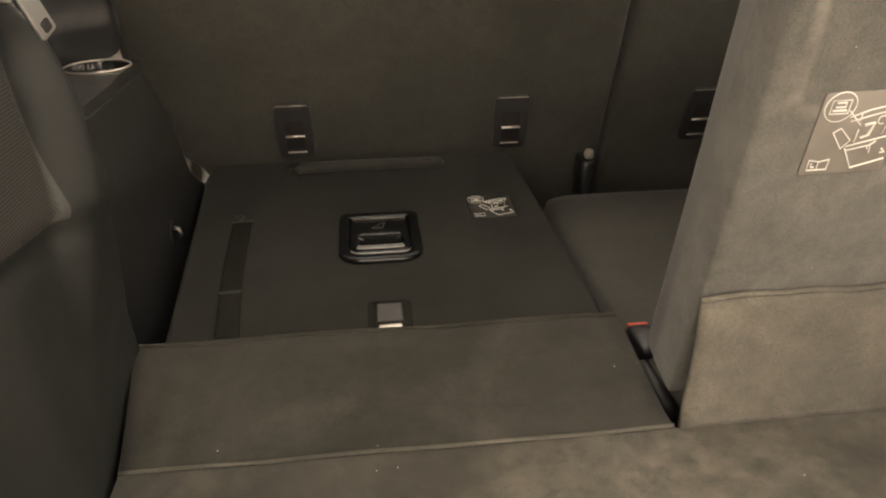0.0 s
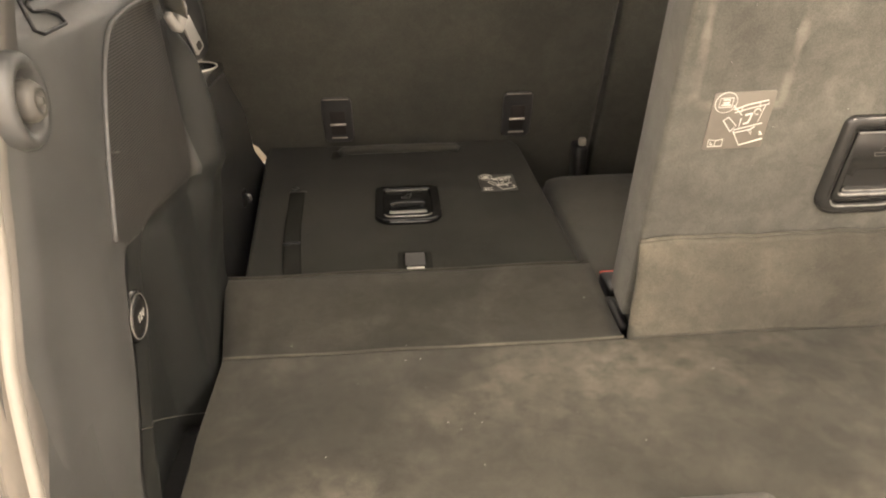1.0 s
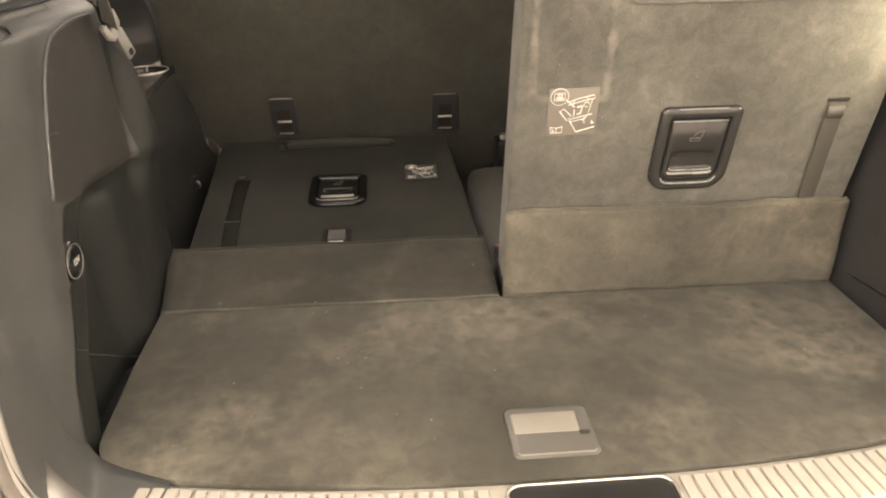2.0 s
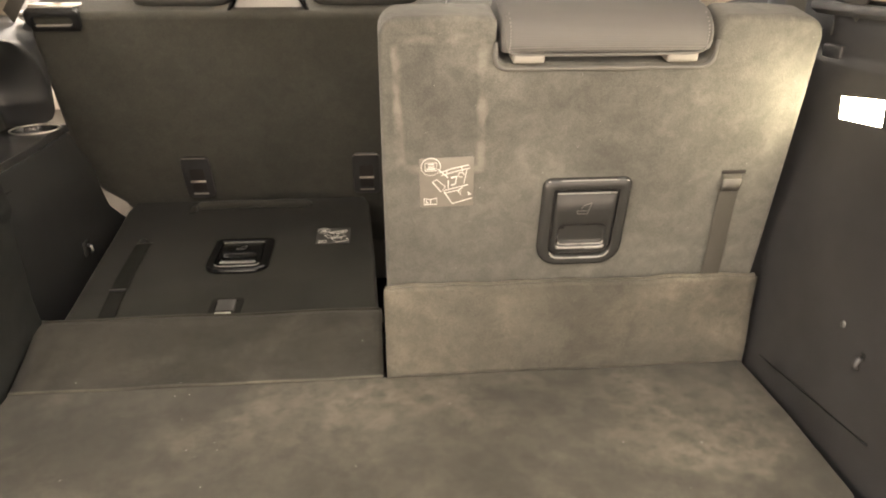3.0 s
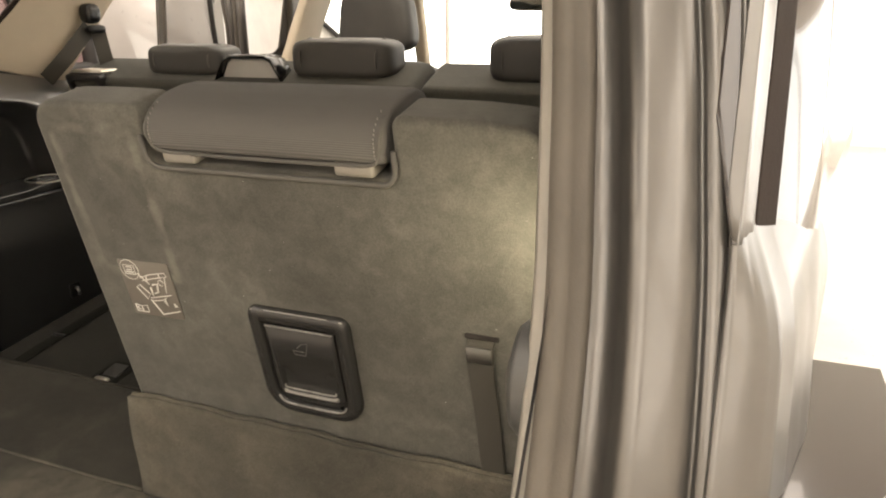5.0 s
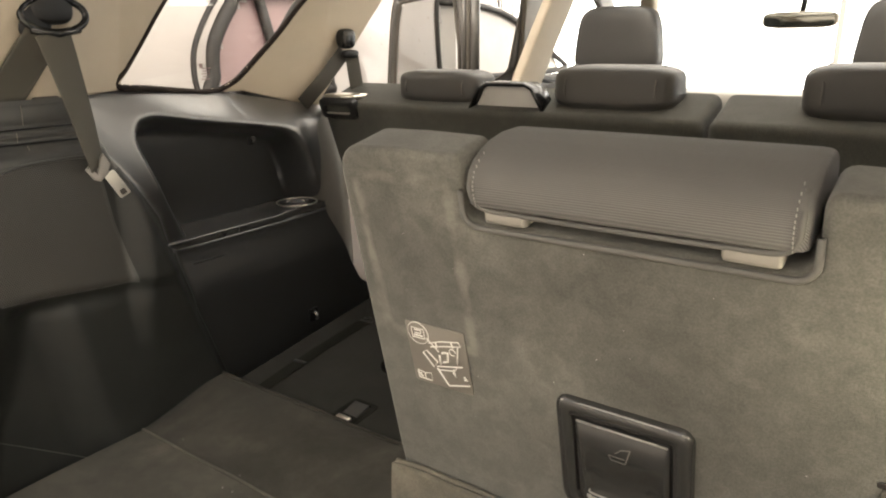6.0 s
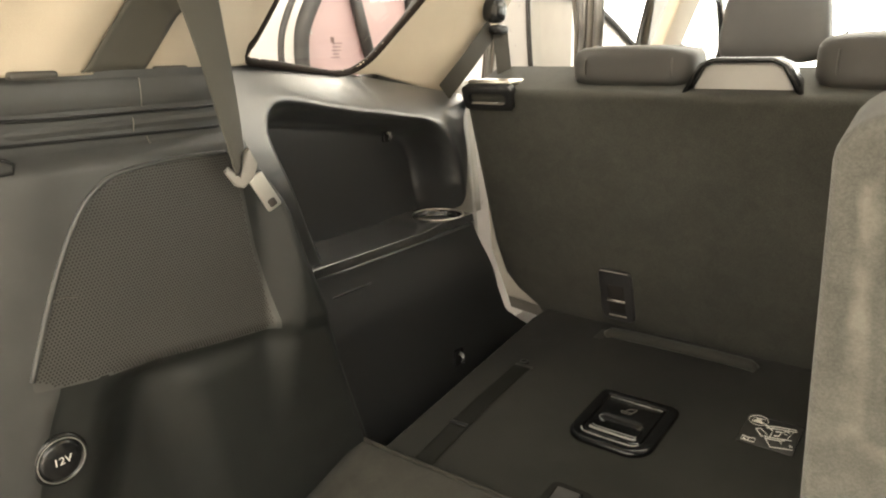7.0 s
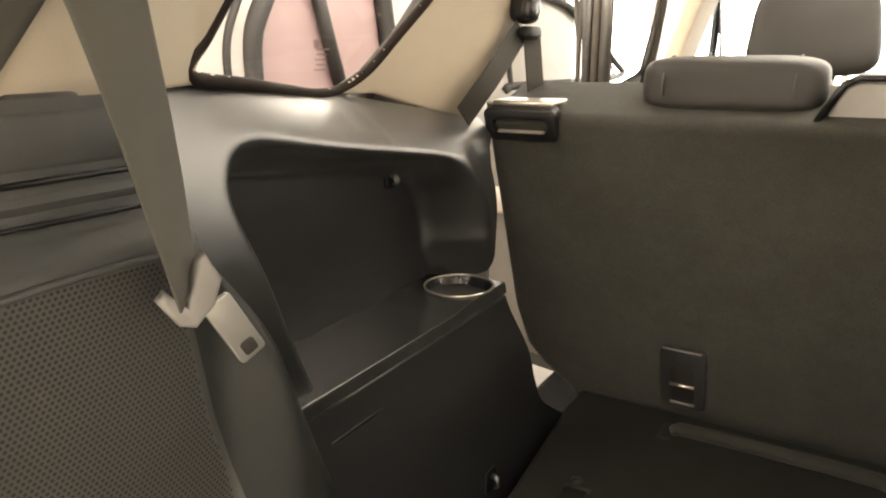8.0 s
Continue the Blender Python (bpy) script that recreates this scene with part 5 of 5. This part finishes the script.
    def line(pts, r=0.0009):
        tube([m @ vec(x, y, 0.0019) for x, y in pts], r * 0.84, 5, bm=bm, flat=0.5)
    line(arc(-0.022, 0.026, 0.0135, 0, 360, 20), 0.0009)
    line([(-0.030, 0.020), (-0.030, 0.032), (-0.014, 0.032), (-0.014, 0.020), (-0.030, 0.020)], 0.0012)
    line([(-0.026, 0.030), (-0.018, 0.030), (-0.018, 0.026), (-0.026, 0.026)], 0.0014)
    line([(-0.028, 0.023), (-0.016, 0.023)], 0.0014)
    line([(-0.032, -0.024), (-0.032, -0.034), (-0.014, -0.034), (-0.014, -0.024), (-0.023, -0.026), (-0.032, -0.024)], 0.0012)
    line([(-0.023, -0.026), (-0.023, -0.034)], 0.0010)
    line([(-0.029, -0.027), (-0.029, -0.031), (-0.026, -0.031)], 0.0013)
    line([(-0.012, 0.022), (0.002, 0.008)], 0.0011)
    line([(-0.020, 0.002), (-0.008, -0.014), (-0.002, -0.006), (-0.014, 0.006), (-0.020, 0.002)], 0.0011)
    line([(-0.010, 0.016), (0.006, 0.022), (0.030, 0.027), (0.032, 0.022), (0.010, 0.017), (-0.008, 0.012)], 0.0010)
    line([(0.0, 0.020), (0.0, 0.012)], 0.001), line([(0.020, 0.025), (0.022, 0.018)], 0.001)
    line([(-0.004, -0.012), (0.030, -0.004)], 0.0010), line([(-0.002, -0.016), (0.018, -0.012), (0.022, -0.008)], 0.0010)
    line([(-0.004, -0.014), (0.008, -0.034), (0.036, -0.026)], 0.0012)
    line([(0.002, 0.004), (0.002, -0.008)], 0.0014), line([(0.006, 0.008), (0.014, 0.010), (0.012, -0.002), (0.006, -0.004)], 0.0022)
    line([(0.028, 0.020), (0.024, -0.002)], 0.0010), line(arc(0.020, 0.012, 0.004, 0, 300, 8), 0.0010)
    line([(0.016, -0.014), (0.020, -0.020), (0.018, -0.010)], 0.0010), line([(0.030, -0.016), (0.034, -0.020), (0.030, -0.020)], 0.0016)
    part("drawing", bm, white_ink, film, "white line drawing")


seat = thing("third_row_seat", "upright third row seat with dusty grey carpeted back", "car seat", (0.68, 0.70, 0.70), "third row seats")
SLOPE = 0.215
face = leaning(0.0, 0.64 + SLOPE * (1.016 - 0.78), 0.78, SLOPE)
K = math.hypot(1, SLOPE)


def up(z):
    return (z - 0.78) * K


def on_face(x, z, off=0.0):
    return face @ vec(x, up(z), off)


top, notch = up(1.306), up(1.246)
outline = ([(0.392, up(0.76)), (0.974, up(0.76)), (0.974, up(0.95)), (0.968, up(1.20))] + arc(0.935, top - 0.034, 0.030, 8, 88, 6) + [(0.90, top - 0.001)]
           + arc(0.834, top - 0.012, 0.012, 90, 180, 4) + arc(0.808, notch + 0.014, 0.014, 0, -90, 5) + arc(0.552, notch + 0.014, 0.014, 270, 180, 5)
           + arc(0.526, top - 0.012, 0.012, 0, 90, 4) + [(0.47, top + 0.001)] + arc(0.418, top - 0.028, 0.028, 92, 178, 6) + [(0.390, up(1.15))])
part("backrest", slab(outline, 0.055, face, 0.008, 5), carpet_seat, seat, "dusty dark grey carpeted backrest", angle=55)
part("front_cover", slab([(0.683 + (x - 0.683) * 0.985, v - (0.020 if v > notch + 0.02 else 0.006)) for x, v in outline][::-1], 0.055, face @ pose(0, 0, -0.108) @ Matrix.Diagonal((1, 1, -1, 1)), 0.03, 6), knit, seat, "grey knitted seat front", angle=60)
part("piping", tube([face @ vec(x, v, 0.001) for x, v in [(0.8235, notch + 0.030)] + arc(0.808, notch + 0.011, 0.0155, 0, -90, 5) + arc(0.552, notch + 0.011, 0.0155, 270, 180, 5) + [(0.5365, notch + 0.030)]], 0.0029, 8), piping, seat, "grey piped edge of the headrest notch")
# headrest, folded over the notch
HEAD = [(1.2605, -0.095), (1.2600, -0.02), (1.2615, -0.004), (1.265, 0.004), (1.272, 0.006), (1.282, 0.005), (1.290, 0.000), (1.2965, -0.010), (1.301, -0.024), (1.304, -0.044),
        (1.304, -0.066), (1.301, -0.088), (1.294, -0.102), (1.284, -0.108), (1.274, -0.108), (1.266, -0.103)]
loops = []
for x, k in ((0.5505, 0.86), (0.5515, 0.93), (0.555, 0.975), (0.561, 0.995), (0.60, 1.0), (0.683, 1.004), (0.766, 1.0), (0.805, 0.995), (0.811, 0.975), (0.8145, 0.93), (0.8155, 0.86)):
    loops.append([face @ vec(0.680 + (x - 0.683) * 1.03, up(1.2825 + (z - 1.281) * k * 1.16), -0.06 + (d + 0.06) * k) for z, d in HEAD])
head = part("headrest", loft(loops, cap_a=True, cap_b=True), knit, seat, "grey knitted headrest with white stitching", angle=60)
part("headrest_seam", tube([face @ vec(0.680 + (x - 0.683) * 1.03, up(1.2825 + (z - 1.281) * 1.16), d) for x, z, d in smooth_path([(0.5565, 1.297, -0.016), (0.5555, 1.284, 0.002), (0.557, 1.272, 0.003), (0.566, 1.263, 0.002), (0.60, 1.261, 0.001), (0.683, 1.2605, 0.001),
                                                                           (0.766, 1.261, 0.001), (0.800, 1.263, 0.002), (0.809, 1.272, 0.003), (0.8105, 1.284, 0.002), (0.8095, 1.297, -0.016)], 6)], 0.0025, 6), piping, head)
bm = bmesh.new()
for x in (0.5605, 0.8065):
    for k in range(12):
        z = 1.265 + k * 0.0031
        d = float(np.interp(z, [1.26, 1.265, 1.272, 1.282, 1.290, 1.2965, 1.301, 1.304], [-0.004, 0.004, 0.006, 0.005, 0.000, -0.010, -0.024, -0.044])) + 0.0004
        tube([face @ vec(0.680 + (x - 0.683) * 1.03, up(1.2825 + (zz - 1.281) * 1.16), d) for zz in (z, z + 0.0019)], 0.00055, 5, bm=bm)
tagged(part("stitching", bm, thread, head, "white double stitching"), kind="stuff")
for x in (0.580, 0.781):
    part("headrest_foot", block(x - 0.021, x + 0.021, up(1.2475), up(1.262), -0.05, 0.003, 0.004, 2, face), grey_plastic, seat, "grey plastic headrest foot")
release_handle(leaning(0.6815, *on_face(0, 1.011).yz, SLOPE), seat, handle_grey)
pictogram(leaning(0.479, *on_face(0, 1.082).yz, SLOPE) @ pose(0, 0, 0, 0, 0, 1), seat, film_grey)
random.seed(11)
bm = bmesh.new()
for k in range(26):
    x, z = random.uniform(0.41, 0.96), random.uniform(0.93, 1.29)
    r = random.uniform(0.0002, 0.0005)
    if not (0.53 < x < 0.84 and z > 1.24):
        bmesh.ops.create_icosphere(bm, subdivisions=1, radius=r, matrix=Matrix.Translation(on_face(x, z, 0.0004)) @ Matrix.Diagonal((random.uniform(0.8, 2.0), 0.6, 1, 1)))
tagged(part("lint", bm, guide_plastic, seat, "tiny pale specks of lint"), kind="stuff")
# pull strap out of its slot
strap = part("pull_strap", ribbon([on_face(0.895, 1.085, -0.004), on_face(0.894, 1.080, 0.004), on_face(0.893, 1.05, 0.0045), on_face(0.897, 0.98, 0.004), on_face(0.900, 0.91, 0.006), on_face(0.901, 0.88, 0.002)], (1, 0, 0), 0.028, 0.002), strap_grey, seat, "grey webbing pull strap")
part("strap_slot", slab(rrect(0.036, 0.006, 0.002), 0.001, leaning(0.895, *on_face(0, 1.087, 0.001).yz, SLOPE), 0.0003), rubber_black, strap)
part("strap_end", ribbon([on_face(0.893, 1.078, 0.0062), on_face(0.893, 1.060, 0.0066)], (1, 0, 0), 0.027, 0.002), mid_plastic, strap)
part("cushion", cushion(0.396, 0.972, 0.70, 1.362, 0.55, 0.736, 14, 30), back_cloth, seat, "dark cloth seat cushion")
part("hinge", block(0.392, 0.412, 0.70, 0.80, 0.66, 0.735, 0.008), black_plastic, seat)
buckle = part("belt_buckle", block(0.402, 0.438, 0.80, 0.865, 0.715, 0.745, 0.008, 3), black_plastic, seat)
part("release_button", block(0.406, 0.434, 0.862, 0.870, 0.728, 0.742, 0.002), red_plastic, buckle, "red release button")

# The folded seat's shade is in its darker carpet, handle, strap and film.
folded = thing("third_row_seat", "third row seat folded flat, carpeted back darkened for shade", "car seat", (0.08, 1.1, 0.60), "third row seats")
TIP = 0.075
flat = Matrix(((1, 0, 0, 0), (0, 1, -TIP, 0.85), (0, TIP, 1, 0.758), (0, 0, 0, 1)))


def lying(x, y, off=0.0):
    return flat @ vec(x, y - 0.85, off)


part("backrest", slab([(-0.200, -0.03), (0.376, -0.03), (0.372, 0.05), (0.368, 0.20), (0.352, 0.54), (0.340, 0.575), (-0.232, 0.575), (-0.236, 0.52), (-0.215, 0.20)], 0.11, flat, 0.010, 4), carpet_dark, folded, "carpeted backrest darkened for shade", angle=50)
part("seat_frame", block(-0.21, 0.35, 0.86, 1.38, 0.42, 0.66, 0.02), black_plastic, folded)
release_handle(flat @ pose(0.080, 0.254, 0.001), folded, handle_black)
pictogram_at = flat @ pose(0.272, 0.339, 0.0005)
bar = part("grab_bar", tube([lying(x, 1.368, z) for x, z in ((-0.064, 0.001), (-0.058, 0.008), (0.0, 0.010), (0.07, 0.010), (0.14, 0.010), (0.198, 0.008), (0.205, 0.001))], 0.0105, 12), bar_carpet, folded, "round carpeted bar at the backrest's end")
part("bar_slot", slab(rrect(0.018, 0.042, 0.004), 0.002, flat @ pose(-0.076, 0.516, 0.0015), 0.0005), rubber_black, folded)
strap = part("pull_strap", ribbon([lying(-0.143, 1.182, -0.002), lying(-0.143, 1.174, 0.003), lying(-0.138, 1.03, 0.003), lying(-0.127, 0.91, 0.004), lying(-0.120, 0.845, 0.004)], (1, 0.05, 0), 0.030, 0.002), strap_black, folded, "webbing pull strap darkened for shade")
part("strap_slot", slab(rrect(0.036, 0.010, 0.003), 0.001, flat @ pose(-0.143, 0.333, 0.0008), 0.0003), rubber_black, strap)
part("strap_end", ribbon([lying(-0.133, 0.965, 0.0055), lying(-0.1335, 0.972, 0.0055)], (1, 0.05, 0), 0.03, 0.002), black_plastic, strap)
part("grommet", loft([[lying(-0.150 + r * math.cos(2 * math.pi * k / 16), 1.196 + r * math.sin(2 * math.pi * k / 16), o) for k in range(16)] for r, o in ((0.008, -0.002), (0.008, 0.002), (0.006, 0.0025), (0.0045, 0.001))], cap_b=True), black_plastic, folded)
catch = part("catch", loft([[flat @ vec(0.086 + a, 0.040 + b, z) for a, b in rrect(w, h, r, 4)] for w, h, r, z in ((0.060, 0.082, 0.010, -0.002), (0.060, 0.082, 0.010, 0.0012), (0.057, 0.079, 0.009, 0.0022), (0.040, 0.062, 0.004, 0.0022), (0.038, 0.060, 0.004, -0.001))], cap_b=True), strap_black, folded, "dark framed seat catch", angle=40)
part("catch_flap", slab(rrect(0.034, 0.034, 0.002), 0.003, flat @ pose(0.086, 0.050, 0.0045, 8), 0.001), flap_grey, catch, "dark grey flap")
part("catch_bar", block(0.071, 0.101, 0.862, 0.872, 0.7605, 0.7665, 0.002), brushed, catch, "bright steel bar")
pictogram(pictogram_at, folded, film_dark)

# ---- second row ----
BACK = 0.354
row = leaning(0.0, 1.418, 0.85, BACK)
KB = math.hypot(1, BACK)


def high(z):
    return (z - 0.85) * KB


def bench(x0, x1, left_corner, label):
    bench_ = thing("second_row_seat", label, "car seat", ((x0 + x1) / 2, 1.6, 0.55), "second row seats")
    t, r = high(1.262), 0.018
    lower = [(x0 + 0.090, high(0.72)), (x0 + 0.086, high(0.765)), (x0 + 0.072, high(0.792)), (x0 + 0.03, high(0.828)), (x0 + 0.006, high(0.865)), (x0 - 0.004, high(0.94))]
    shape = lower if left_corner else [(x0, high(0.62))]
    shape = shape + arc(x0 + r, t - r, r, 180, 90, 4)
    right = [(2 * (x0 + x1) / 2 - x, v) for x, v in lower][::-1] if not left_corner else [(x1, high(0.62))]
    shape += arc(x1 - r, t - r, r, 90, 0, 4) + right
    part("backrest", slab(shape[::-1], 0.12, row, 0.016, 4), back_cloth, bench_, "dark brown-grey cloth-backed backrest", angle=55)
    part("cushion", cushion(x0 + 0.08, x1 - 0.02, 1.50, 1.96, 0.50, 0.78, 6), seat_cloth, bench_)
    part("top_cover", cushion(x0 + 0.012, x1 - 0.012, 1.288, 1.40, 1.225, 1.268, 5), bench_cloth, bench_)
    return bench_


def bench_headrest(parent, x0, x1, z1):
    rest = part("headrest", cushion(x0, x1, 1.300, 1.400, 1.270, z1, 4.6, 24), leather, parent, "grey leather headrest")
    for x in (x0 + 0.05, x1 - 0.05):
        part("headrest_foot", block(x - 0.025, x + 0.025, 1.325, 1.365, 1.262, 1.278, 0.004), black_plastic, rest)
    for x in (x0 + 0.032, x1 - 0.032):
        part("headrest_seam", tube([(x, 1.350 - 0.0505 * math.cos(a), 0.5 * (1.270 + z1) + (z1 - 1.270) * 0.5 * math.sin(a) * 0.98) for a in [radians(d) for d in range(-70, 91, 10)]], 0.0018, 6), piping, rest)


def anchor_cover(x, parent):
    m = row @ pose(x, high(0.866), 0)
    plate = part("anchor_cover", slab(rrect(0.068, 0.122, 0.014, 5), 0.006, m @ pose(0, 0, 0.006), 0.003), right_plastic, parent, "black plastic anchor cover")
    part("anchor_recess", slab(rrect(0.034, 0.066, 0.004), 0.001, m @ pose(0, -0.006, 0.0066), 0.0003), rubber_black, plate)
    part("anchor_bar", tube([m @ vec(-0.018, -0.008, 0.009), m @ vec(0.018, -0.008, 0.009)], 0.0028, 8), brushed, plate)
    part("anchor_lip", tube([m @ vec(-0.018, -0.046, 0.0085), m @ vec(0.018, -0.046, 0.0085)], 0.0022, 8), grey_plastic, plate)
    part("anchor_edge", tube([m @ vec(-0.028, 0.059, 0.006), m @ vec(0.028, 0.059, 0.006)], 0.0018, 6), grey_plastic, plate)


def latch(x0, x1, parent):
    xm, w = (x0 + x1) / 2, x1 - x0
    m = row @ pose(xm, high(1.251), 0)
    frame_ = part("seat_latch", loft([[m @ vec(a, b, z) for a, b in rrect(ww, hh, 0.010, 4)] for ww, hh, z in ((w, 0.046, -0.01), (w, 0.046, 0.006), (w - 0.006, 0.041, 0.009), (w - 0.026, 0.022, 0.009), (w - 0.030, 0.018, -0.012))], cap_b=True), black_plastic, parent, "black seat release latch", angle=45)
    part("latch_bar", tube([m @ vec(-w * 0.32, -0.010, 0.006), m @ vec(w * 0.32, -0.010, 0.006)], 0.003, 8), grey_plastic, frame_)
    part("latch_plate", block(x0 + 0.008, x1 - 0.008, 1.274, 1.372, 1.272, 1.282, 0.004), brushed, frame_, "pale metallic latch plate")


left_bench = bench(-0.338, 0.542, True, "wide second row backrest in dark cloth, upright")
right_bench = bench(0.550, 1.122, False, "narrow second row backrest in dark cloth, upright")
bench_headrest(left_bench, -0.132, 0.080, 1.338)
bench_headrest(left_bench, 0.248, 0.483, 1.352)
bench_headrest(right_bench, 0.678, 0.892, 1.358)
latch(-0.334, -0.226, left_bench)
latch(0.978, 1.085, right_bench)
for x in (-0.068, 0.348):
    anchor_cover(x, left_bench)
for x in (0.735,):
    anchor_cover(x, right_bench)
# the belt guide between two headrests
guide = part("belt_guide", slab([(0.080, 0.0), (0.100, 0.040), (0.113, 0.047), (0.199, 0.047), (0.212, 0.040), (0.234, 0.0)][::-1], 0.05, Matrix(((1, 0, 0, 0), (0, 0, -1, 1.300), (0, 1, 0, 1.264), (0, 0, 0, 1))), 0.004), guide_plastic, left_bench, "pale plate in a black rim", angle=40)
part("guide_rim", ribbon([(x, 1.313, z) for x, z in ((0.074, 1.264), (0.098, 1.307), (0.112, 1.3145), (0.200, 1.3145), (0.216, 1.307), (0.242, 1.264))], (0, 1, 0), 0.055, 0.008), gloss_black, guide)
part("hinge_bracket", block(0.480, 0.510, 1.35, 1.41, 0.70, 0.800, 0.010, 3), black_plastic, left_bench)
part("hinge_cap", cushion(0.486, 0.504, 1.35, 1.368, 0.800, 0.820, 3, 10), grey_plastic, left_bench)

# ---- front seats, mirror and dashboard ----
for x in (-0.030, 0.772):
    front = thing("front_seat", "grey leather front seat with tall headrest", "car seat", (x, 2.3, 0.45), "front seats")
    part("backrest", cushion(x - 0.25, x + 0.25, 2.22, 2.40, 0.60, 1.25, 5, 24), leather, front)
    part("cushion", cushion(x - 0.25, x + 0.25, 2.32, 2.86, 0.45, 0.66, 5, 20), leather, front)
    bm = cushion(-0.135, 0.135, -0.055, 0.055, -0.105, 0.105, 4.5, 24)
    for v in bm.verts:
        v.co.x *= 1 - 0.10 * (v.co.z / 0.105)
    bm.transform(Matrix.Translation((x, 2.30, 1.385)))
    head = part("headrest", bm, leather, front)
    for dx in (-0.05, 0.05):
        part("headrest_post", tube([(x + dx, 2.30, 1.22), (x + dx, 2.30, 1.30)], 0.007, 8), chrome, head)
mirror = thing("rear_view_mirror", "pale framed rear view mirror on the windscreen", "mirror", (0.38, 2.9, 1.45))
part("shell", cushion(0.258, 0.50, 2.895, 2.935, 1.415, 1.472, 4, 20), pale_plastic, mirror)
part("mirror_glass", slab(rrect(0.225, 0.046, 0.015), 0.002, Matrix(((1, 0, 0, 0.379), (0, 0, -1, 2.893), (0, 1, 0, 1.444), (0, 0, 0, 1))), 0.0005), mirror_grey, mirror)
part("stem", tube([(0.38, 2.93, 1.455), (0.38, 2.96, 1.50), (0.38, 2.965, 1.60)], 0.010, 8), black_plastic, mirror)
dash = thing("dashboard", "dark grey dashboard below the windscreen", "dashboard", (MID, 3.3, 0.6))
# Lighter grey than the fascia: windscreen light put into the colour.
part("top", cushion(-0.36, 1.16, 3.06, 3.56, 0.60, 1.168, 8, 20), grey_plastic, dash, "dashboard top lightened for windscreen light")
part("instrument_hood", cushion(0.22, 0.60, 2.98, 3.18, 1.02, 1.135, 4, 16), leather, dash)
part("fascia", cushion(-0.36, 1.16, 2.99, 3.20, 0.62, 1.075, 6, 16), leather, dash)

# ---- the car parked alongside ----
near = thing("parked_car", "white car parked alongside with a painted pinkish reflection and grey windows", "car", (-1.9, 2.2, 0.0))


def near_x(z):
    return float(np.interp(z, [0.2, 0.5, 0.85, 1.2, 1.26, 1.60], [-1.08, -1.0, -0.975, -0.985, -0.995, -1.03]))


PANES = (([(1.498, 1.235), (1.490, 1.30), (1.503, 1.38), (1.538, 1.44), (1.588, 1.50), (1.65, 1.55), (1.90, 1.56), (1.935, 1.54), (1.94, 1.26), (1.91, 1.232)], pane_pink),
         ([(2.66, 1.24), (2.70, 1.225), (3.80, 1.22), (3.75, 1.30), (3.35, 1.48), (3.05, 1.54), (2.74, 1.55), (2.68, 1.53)], pane_grey))
part("body_side", thicken(sheet(steps(-0.1, 4.4, 0.03), steps(0.18, 1.60, 0.02), lambda y, z: (near_x(z) - 0.10 * float(step(0.6, -0.1, y)) - 0.15 * float(step(3.8, 4.4, y)), y, z),
                                lambda y, z: (z < 1.2 or all(inside(p, y, z) < 0 for p, _ in PANES)) and not (z > 1.0 and (y > 3.95 - (z - 1.0) * 1.4 or y < 0.1 + (z - 1.0) * 0.7))
                                and not (z < 0.66 and min(abs(y - 0.75), abs(y - 3.45)) ** 2 + (z - 0.33) ** 2 < 0.115)), 0.006), white_paint, near)
core = []
for y, z in ((-0.12, 0.60), (-0.06, 0.82), (0.10, 0.98), (0.5, 1.10), (3.5, 1.10), (4.0, 1.02), (4.32, 0.86), (4.42, 0.62)):
    core.append([vec(-1.915 + a, y, 0.22 + (z - 0.22) / 2 + c) for a, c in rrect(1.72, z - 0.22, 0.12, 5)])
part("body_core", loft(core, cap_a=True, cap_b=True), white_paint, near)
part("cabin_glass", loft([[vec(-1.90 + a, 2.05 + c, z) for a, c in rrect(w, d, 0.14, 5)] for w, d, z in ((1.64, 3.5, 1.08), (1.50, 2.7, 1.40), (1.40, 2.3, 1.54))], cap_a=True, cap_b=True), pane_grey, near, "dark cabin glass")
part("roof", block(-2.5, -1.06, 0.75, 3.1, 1.53, 1.60, 0.03, 3), white_paint, near)
for poly, mat in PANES:
    bm = bmesh.new()
    bm.faces.new([bm.verts.new((near_x(z) - 0.012, y, z)) for y, z in poly])
    pane = part("window_pane", bm, mat, near, smooth=False)
    inner = smooth_path([(near_x(z) + 0.004, y - (0.022 if y < 1.7 else -0.018 if poly[0][0] < 2 else 0.018), z) for y, z in poly], 5, closed=True)
    part("window_seal", tube(inner, 0.024 if poly[0][0] < 2 else 0.014, 8, closed=True), rubber_black, pane)
    if poly[0][0] < 2:
        part("window_trim", tube(smooth_path([(near_x(z) + 0.008, y - 0.098, z - 0.012) for y, z in ((1.51, 1.225), (1.498, 1.30), (1.508, 1.38), (1.545, 1.45), (1.60, 1.52), (1.66, 1.58))], 5), 0.009, 8), rubber_black, pane)
        part("divider", tube([(near_x(1.24) + 0.004, 1.750, 1.24), (near_x(1.4) + 0.004, 1.722, 1.39), (near_x(1.53) + 0.004, 1.694, 1.53)], 0.017, 8), rubber_black, pane)
for y in (0.75, 3.45):
    ring = [[vec(-1.17 + s * 0.10, y + r * math.cos(2 * math.pi * k / 32), 0.33 + r * math.sin(2 * math.pi * k / 32)) for k in range(32)]
            for s, r in ((-1, 0.2), (-1, 0.30), (-0.7, 0.328), (0.7, 0.328), (1, 0.30), (1, 0.2), (0.7, 0.18))]
    part("wheel", loft(ring, cap_a=True, cap_b=True), rubber_black, near)
